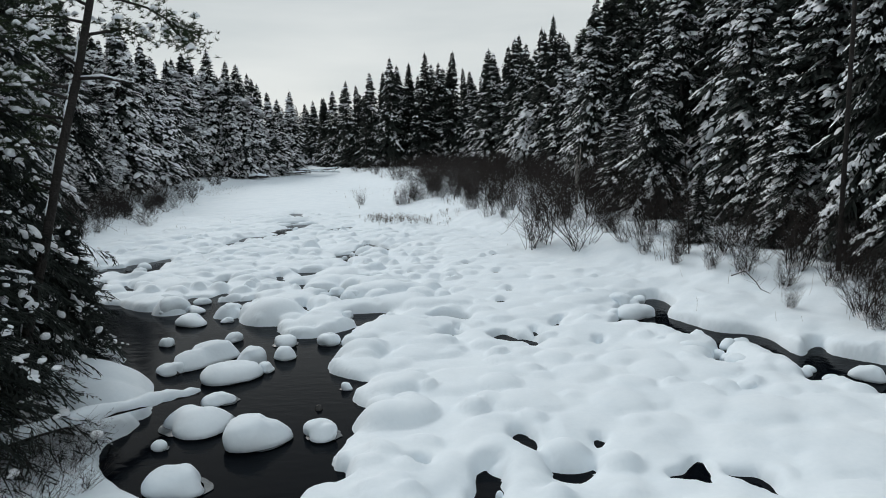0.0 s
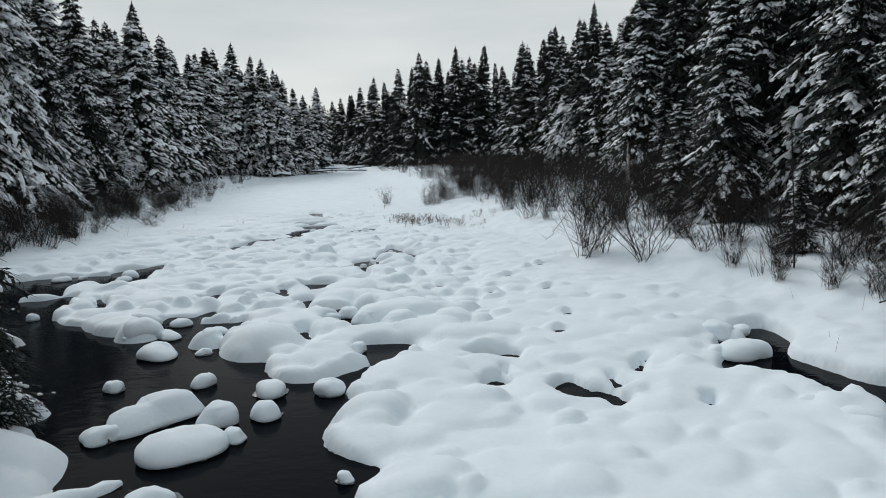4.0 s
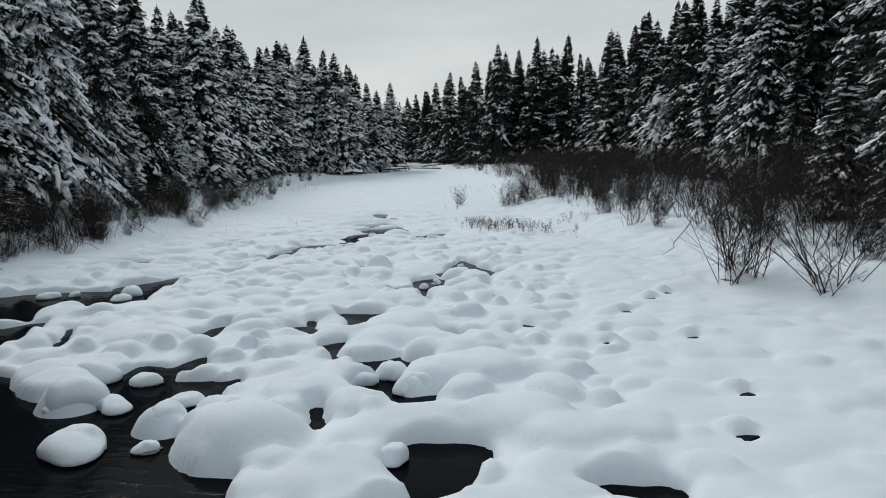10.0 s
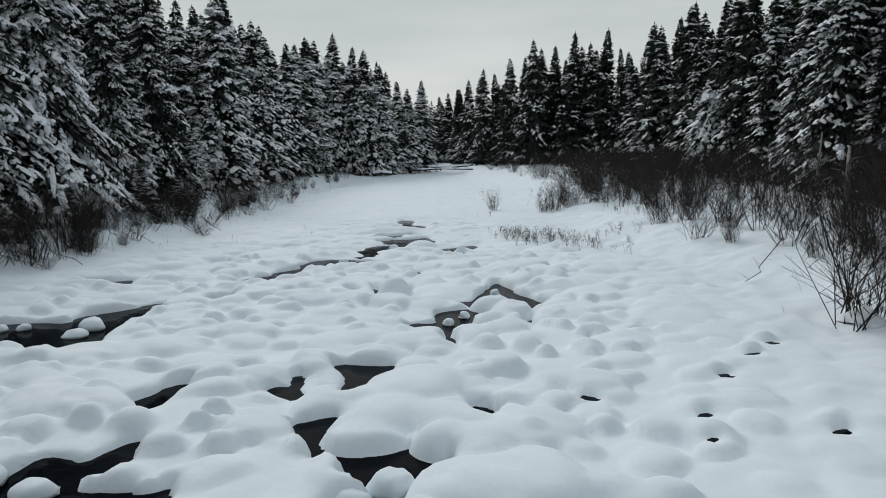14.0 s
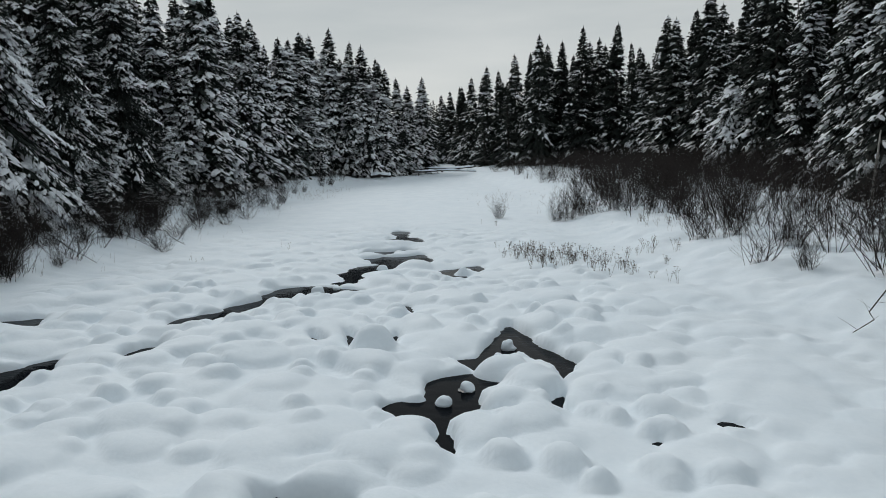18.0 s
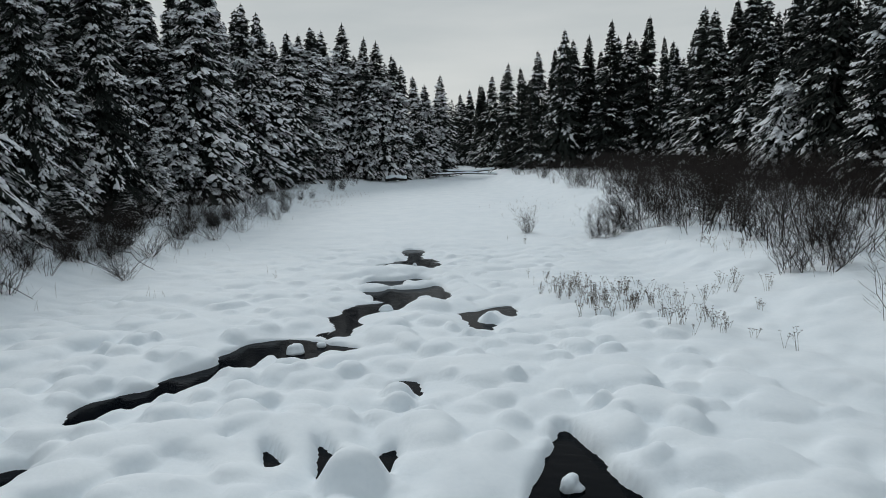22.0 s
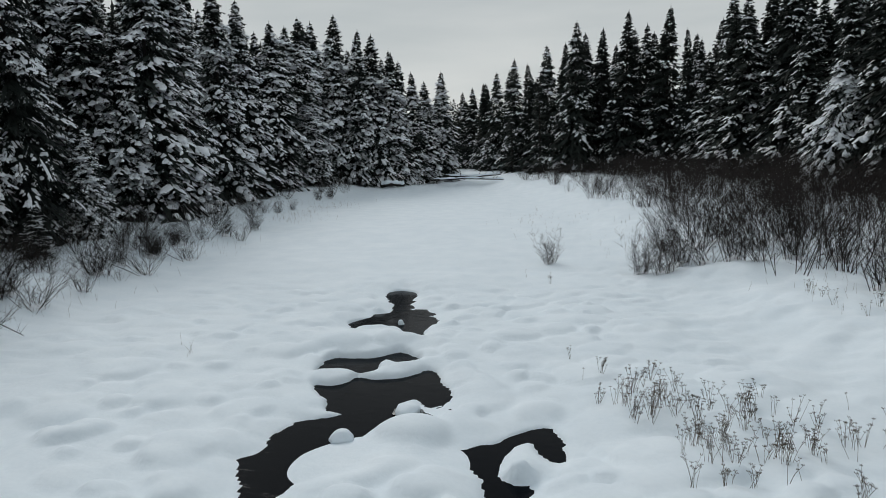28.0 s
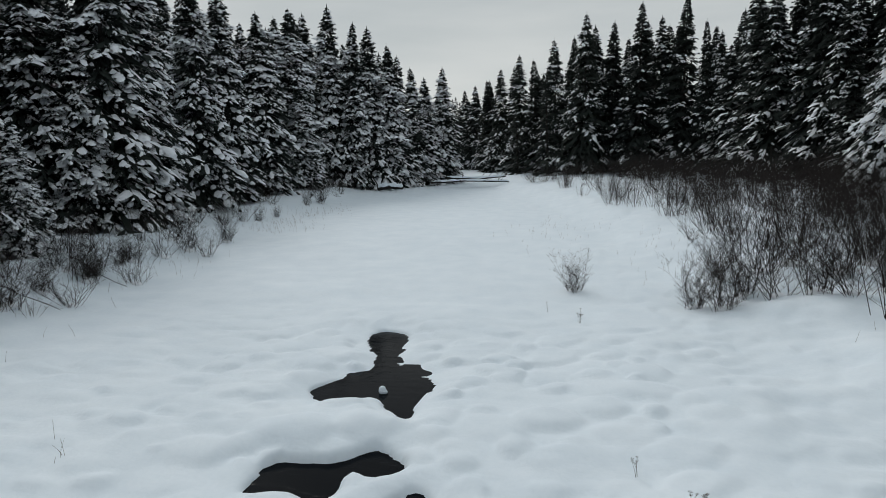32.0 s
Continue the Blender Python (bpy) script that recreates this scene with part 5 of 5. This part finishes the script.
def snag(x, y, tall, thick, words, mat, seed, lean=(0, 0)):
    """A dead standing stem with broken limbs."""
    rng = random.Random(seed)
    z = ground_z(x, y)
    root = new("dead_tree")
    root.location = (x, y, z)
    v, f = [], []
    tube(v, f, [(0, 0, -0.2), (lean[0] * 0.3, lean[1] * 0.3, tall * 0.35), (lean[0] * 0.7, lean[1] * 0.7, tall * 0.7), (lean[0], lean[1], tall)], [thick, thick * 0.85, thick * 0.7, thick * 0.45], 8)
    part("trunk", mesh_of("trunk", v, f, mat), root)
    for k in range(int(tall * 2)):
        s = rng.uniform(0.3, 0.95)
        a = rng.uniform(0, 6.28)
        p = Vector((lean[0] * s, lean[1] * s, tall * s))
        ln = rng.uniform(0.25, 0.9) * (0.5 + 0.1 * tall)
        q = p + Vector((math.cos(a) * ln, math.sin(a) * ln, rng.uniform(-0.1, 0.5) * ln))
        v, f = [], []
        tube(v, f, [p, p.lerp(q, 0.5) + Vector((0, 0, 0.05)), q], [thick * 0.22, thick * 0.16, thick * 0.05], 4)
        part("limb", mesh_of("limb", v, f, mat), root)
    return tagged(root, words, "tree", "dead trees")


snag(7.34, 36.24, 2.4, 0.1, "pale broken birch stump standing among dark shrubs", PALE_WOOD, 1)
snag(9.6, 15.9, 13.0, 0.062, "tall dark bare trunk with a few dead limbs", BARK, 2, (0.1, 0.2))
snag(10.6, 24.5, 9.0, 0.09, "slim grey dead tree in front of the spruces", PALE_WOOD, 3, (0.3, 0.1))
snag(9.3, 45.5, 3.0, 0.06, "pale broken birch stump standing among dark shrubs", PALE_WOOD, 4, (0.2, 0.1))
snag(7.2, 19.2, 3.4, 0.018, "thin bare sapling with upright twigs", TWIG, 5, (-0.2, 0.1))


# ---------------------------------------------------------------- the leaning pine and young spruces on the near bank
def pine():
    rng = random.Random(77)
    root = new("pine_tree")
    z0 = ground_z(-6.1, 9.0)
    stem = [(-6.1, 9.0, z0 - 0.2), (-5.9, 9.17, 1.5), (-5.64, 9.33, 2.63), (-5.36, 9.5, 4.0), (-5.12, 9.65, 5.0), (-4.88, 9.75, 6.1), (-4.7, 9.9, 7.4), (-4.75, 10.0, 9.5)]
    v, f = [], []
    tube(v, f, stem, [0.085, 0.07, 0.066, 0.06, 0.055, 0.05, 0.042, 0.02], 9)
    part("trunk", mesh_of("trunk", v, f, BARK), root)
    v, f = [], []
    for k in range(16):
        s = rng.uniform(0.6, 5.5)
        p = Vector(stem[int(s)]).lerp(Vector(stem[int(s) + 1]), s % 1) + Vector((rng.uniform(-0.06, -0.03), -0.06, 0))
        d = (Vector(stem[int(s) + 1]) - Vector(stem[int(s)])).normalized() * rng.uniform(0.05, 0.16)
        pad(v, f, [p - d, p - d * 0.3, p + d * 0.4, p + d], [0.006, rng.uniform(0.01, 0.028), rng.uniform(0.01, 0.024), 0.006], 0.4, rng, 5)
    tagged(part("trunk_snow", mesh_of("trunk_snow", v, f, TREE_SNOW), root), "flecks of snow stuck to the leaning trunk", kind="stuff")
    limbs = [[(-4.85, 9.78, 6.3), (-4.66, 9.9, 6.15), (-4.2, 10.02, 6.02), (-3.78, 10.05, 5.75), (-3.5, 10.1, 5.62)],
             [(-3.95, 10.05, 5.85), (-3.75, 10.0, 5.6), (-3.6, 9.98, 5.4)],
             [(-5.12, 9.65, 5.0), (-4.75, 9.6, 5.0), (-4.3, 9.6, 4.9)],
             [(-5.0, 9.7, 5.6), (-4.6, 10.1, 5.75), (-4.3, 10.3, 5.6)],
             [(-5.3, 9.55, 4.3), (-5.8, 9.9, 4.5), (-6.3, 10.1, 4.4)],
             [(-5.1, 9.6, 5.2), (-5.6, 9.4, 5.6), (-6.2, 9.5, 5.6)],
             [(-4.9, 9.75, 6.0), (-5.5, 10.2, 6.3), (-6.1, 10.4, 6.2)],
             [(-5.2, 9.6, 4.7), (-5.6, 9.0, 4.9), (-5.9, 8.6, 4.8)],
             [(-4.8, 9.8, 6.8), (-5.3, 9.5, 7.1), (-5.9, 9.3, 7.0)],
             [(-4.75, 9.9, 7.2), (-4.4, 10.3, 7.5), (-4.0, 10.5, 7.3)]]
    for k in range(9):
        s = 2.6 + 0.42 * k
        p = Vector(stem[int(s)]).lerp(Vector(stem[int(s) + 1]), s % 1)
        a = math.pi + rng.uniform(-0.9, 0.9)
        d = Vector((math.cos(a), math.sin(a), 0)) * rng.uniform(0.7, 1.5)
        limbs.append([p, p + d * 0.5 + Vector((0, 0, 0.12)), p + d + Vector((0, 0, rng.uniform(-0.15, 0.2)))])
    for n, line in enumerate(limbs):
        line = [Vector(p) for p in line]
        v, f = [], []
        tube(v, f, line, [0.026 * (1 - 0.75 * i / (len(line) - 1)) for i in range(len(line))], 5)
        limb = part("limb", mesh_of("limb", v, f, BARK), root)
        if n == 2:
            sv, sf = [], []
            pad(sv, sf, [p + Vector((0, 0, 0.03)) for p in line], [0.008, 0.02, 0.008], 0.5, rng, 5)
            part("snow", mesh_of("snow", sv, sf, TREE_SNOW), limb)
            continue
        nv, nf, sv, sf = [], [], [], []
        for i in range(120 if n > 1 else 150):
            s = rng.uniform(0.25, 1.0) * (len(line) - 1)
            k = min(int(s), len(line) - 2)
            c = line[k].lerp(line[k + 1], s - k) + Vector((rng.gauss(0, 0.15), rng.gauss(0, 0.15), rng.gauss(0.04, 0.09)))
            for j in range(16):
                d = Vector((rng.gauss(0, 1), rng.gauss(0, 1), rng.gauss(0.35, 0.7))).normalized() * rng.uniform(0.04, 0.085)
                u = d.cross(Vector((rng.random(), rng.random(), rng.random()))).normalized() * 0.006
                b = len(nv)
                nv.extend([c - u, c + u, c + d])
                nf.append((b, b + 1, b + 2))
            if rng.random() < (0.12 if n > 1 else 0.05):
                w = rng.uniform(0.03, 0.07)
                pad(sv, sf, [c + Vector((-w, 0, 0.03)), c + Vector((0, w * 0.3, 0.05)), c + Vector((w, 0, 0.03))], [w * 0.5, w, w * 0.5], 0.4, rng, 5)
        tagged(part("needles", mesh_of("needles", nv, nf, PINE, False), limb), kind="stuff")
        tagged(part("snow", mesh_of("snow", sv, sf, TREE_SNOW), limb), kind="stuff")
    tagged(root, "leaning dark pine with long drooping bough over the stream", "tree")


pine()
CLOSE = [conifer_meshes(80 + i, 8.0, w, 0.28, 9, 8, s, 0.04, 0.75, None, g, 1.0, 0.9, 0.34, True) for i, (w, s, g) in enumerate(((1.9, 0.62, 0.62), (1.6, 0.5, 0.55)))]
CLOSE_THINGS = [conifer("spruce_tree", "dark spruce with snow-weighted boughs hanging over the bank", s, "spruces on the near banks") for s in CLOSE]
spots = [(-6.75, 9.3, 8.0, 1.0), (-7.3, 10.9, 9.0, 1.0), (-5.75, 7.5, 4.6, 1.2), (-6.75, 11.8, 2.9, 1.1), (-7.2, 8.2, 9.0, 1.0)]
for n, (x, y, tall, wide) in enumerate(spots):
    m = stand(x, y, tall, wide, 8.0)
    if n < 2:
        CLOSE_THINGS[n].matrix_basis = m
    else:
        again(CLOSE_THINGS[n % 2], m)
for x, y, tall, wide in [(-8.6, 10.2, 12.0, 0.8), (-9.6, 12.6, 13.0, 0.9), (-10.4, 14.6, 12.0, 0.8), (10.9, 21.8, 9.0, 0.85), (11.4, 17.4, 12.0, 0.9), (8.1, 20.8, 3.2, 0.9), (10.8, 14.6, 9.0, 0.9), (12.6, 20.0, 14.0, 1.0), (10.2, 19.4, 5.5, 0.9)]:
    plant("fine", x, y, tall, wide)
for x, y, tall in [(-4.7, 7.0, 0.8), (-4.35, 6.6, 0.7),  (-4.5, 7.6, 0.5), (-4.4, 7.3, 0.5), (-4.1, 7.0, 0.45), (-4.6, 8.0, 0.5)]:
    shrub(x, y, tall, 1.4, 3, "low snowy twigs hanging over the edge of the bank")
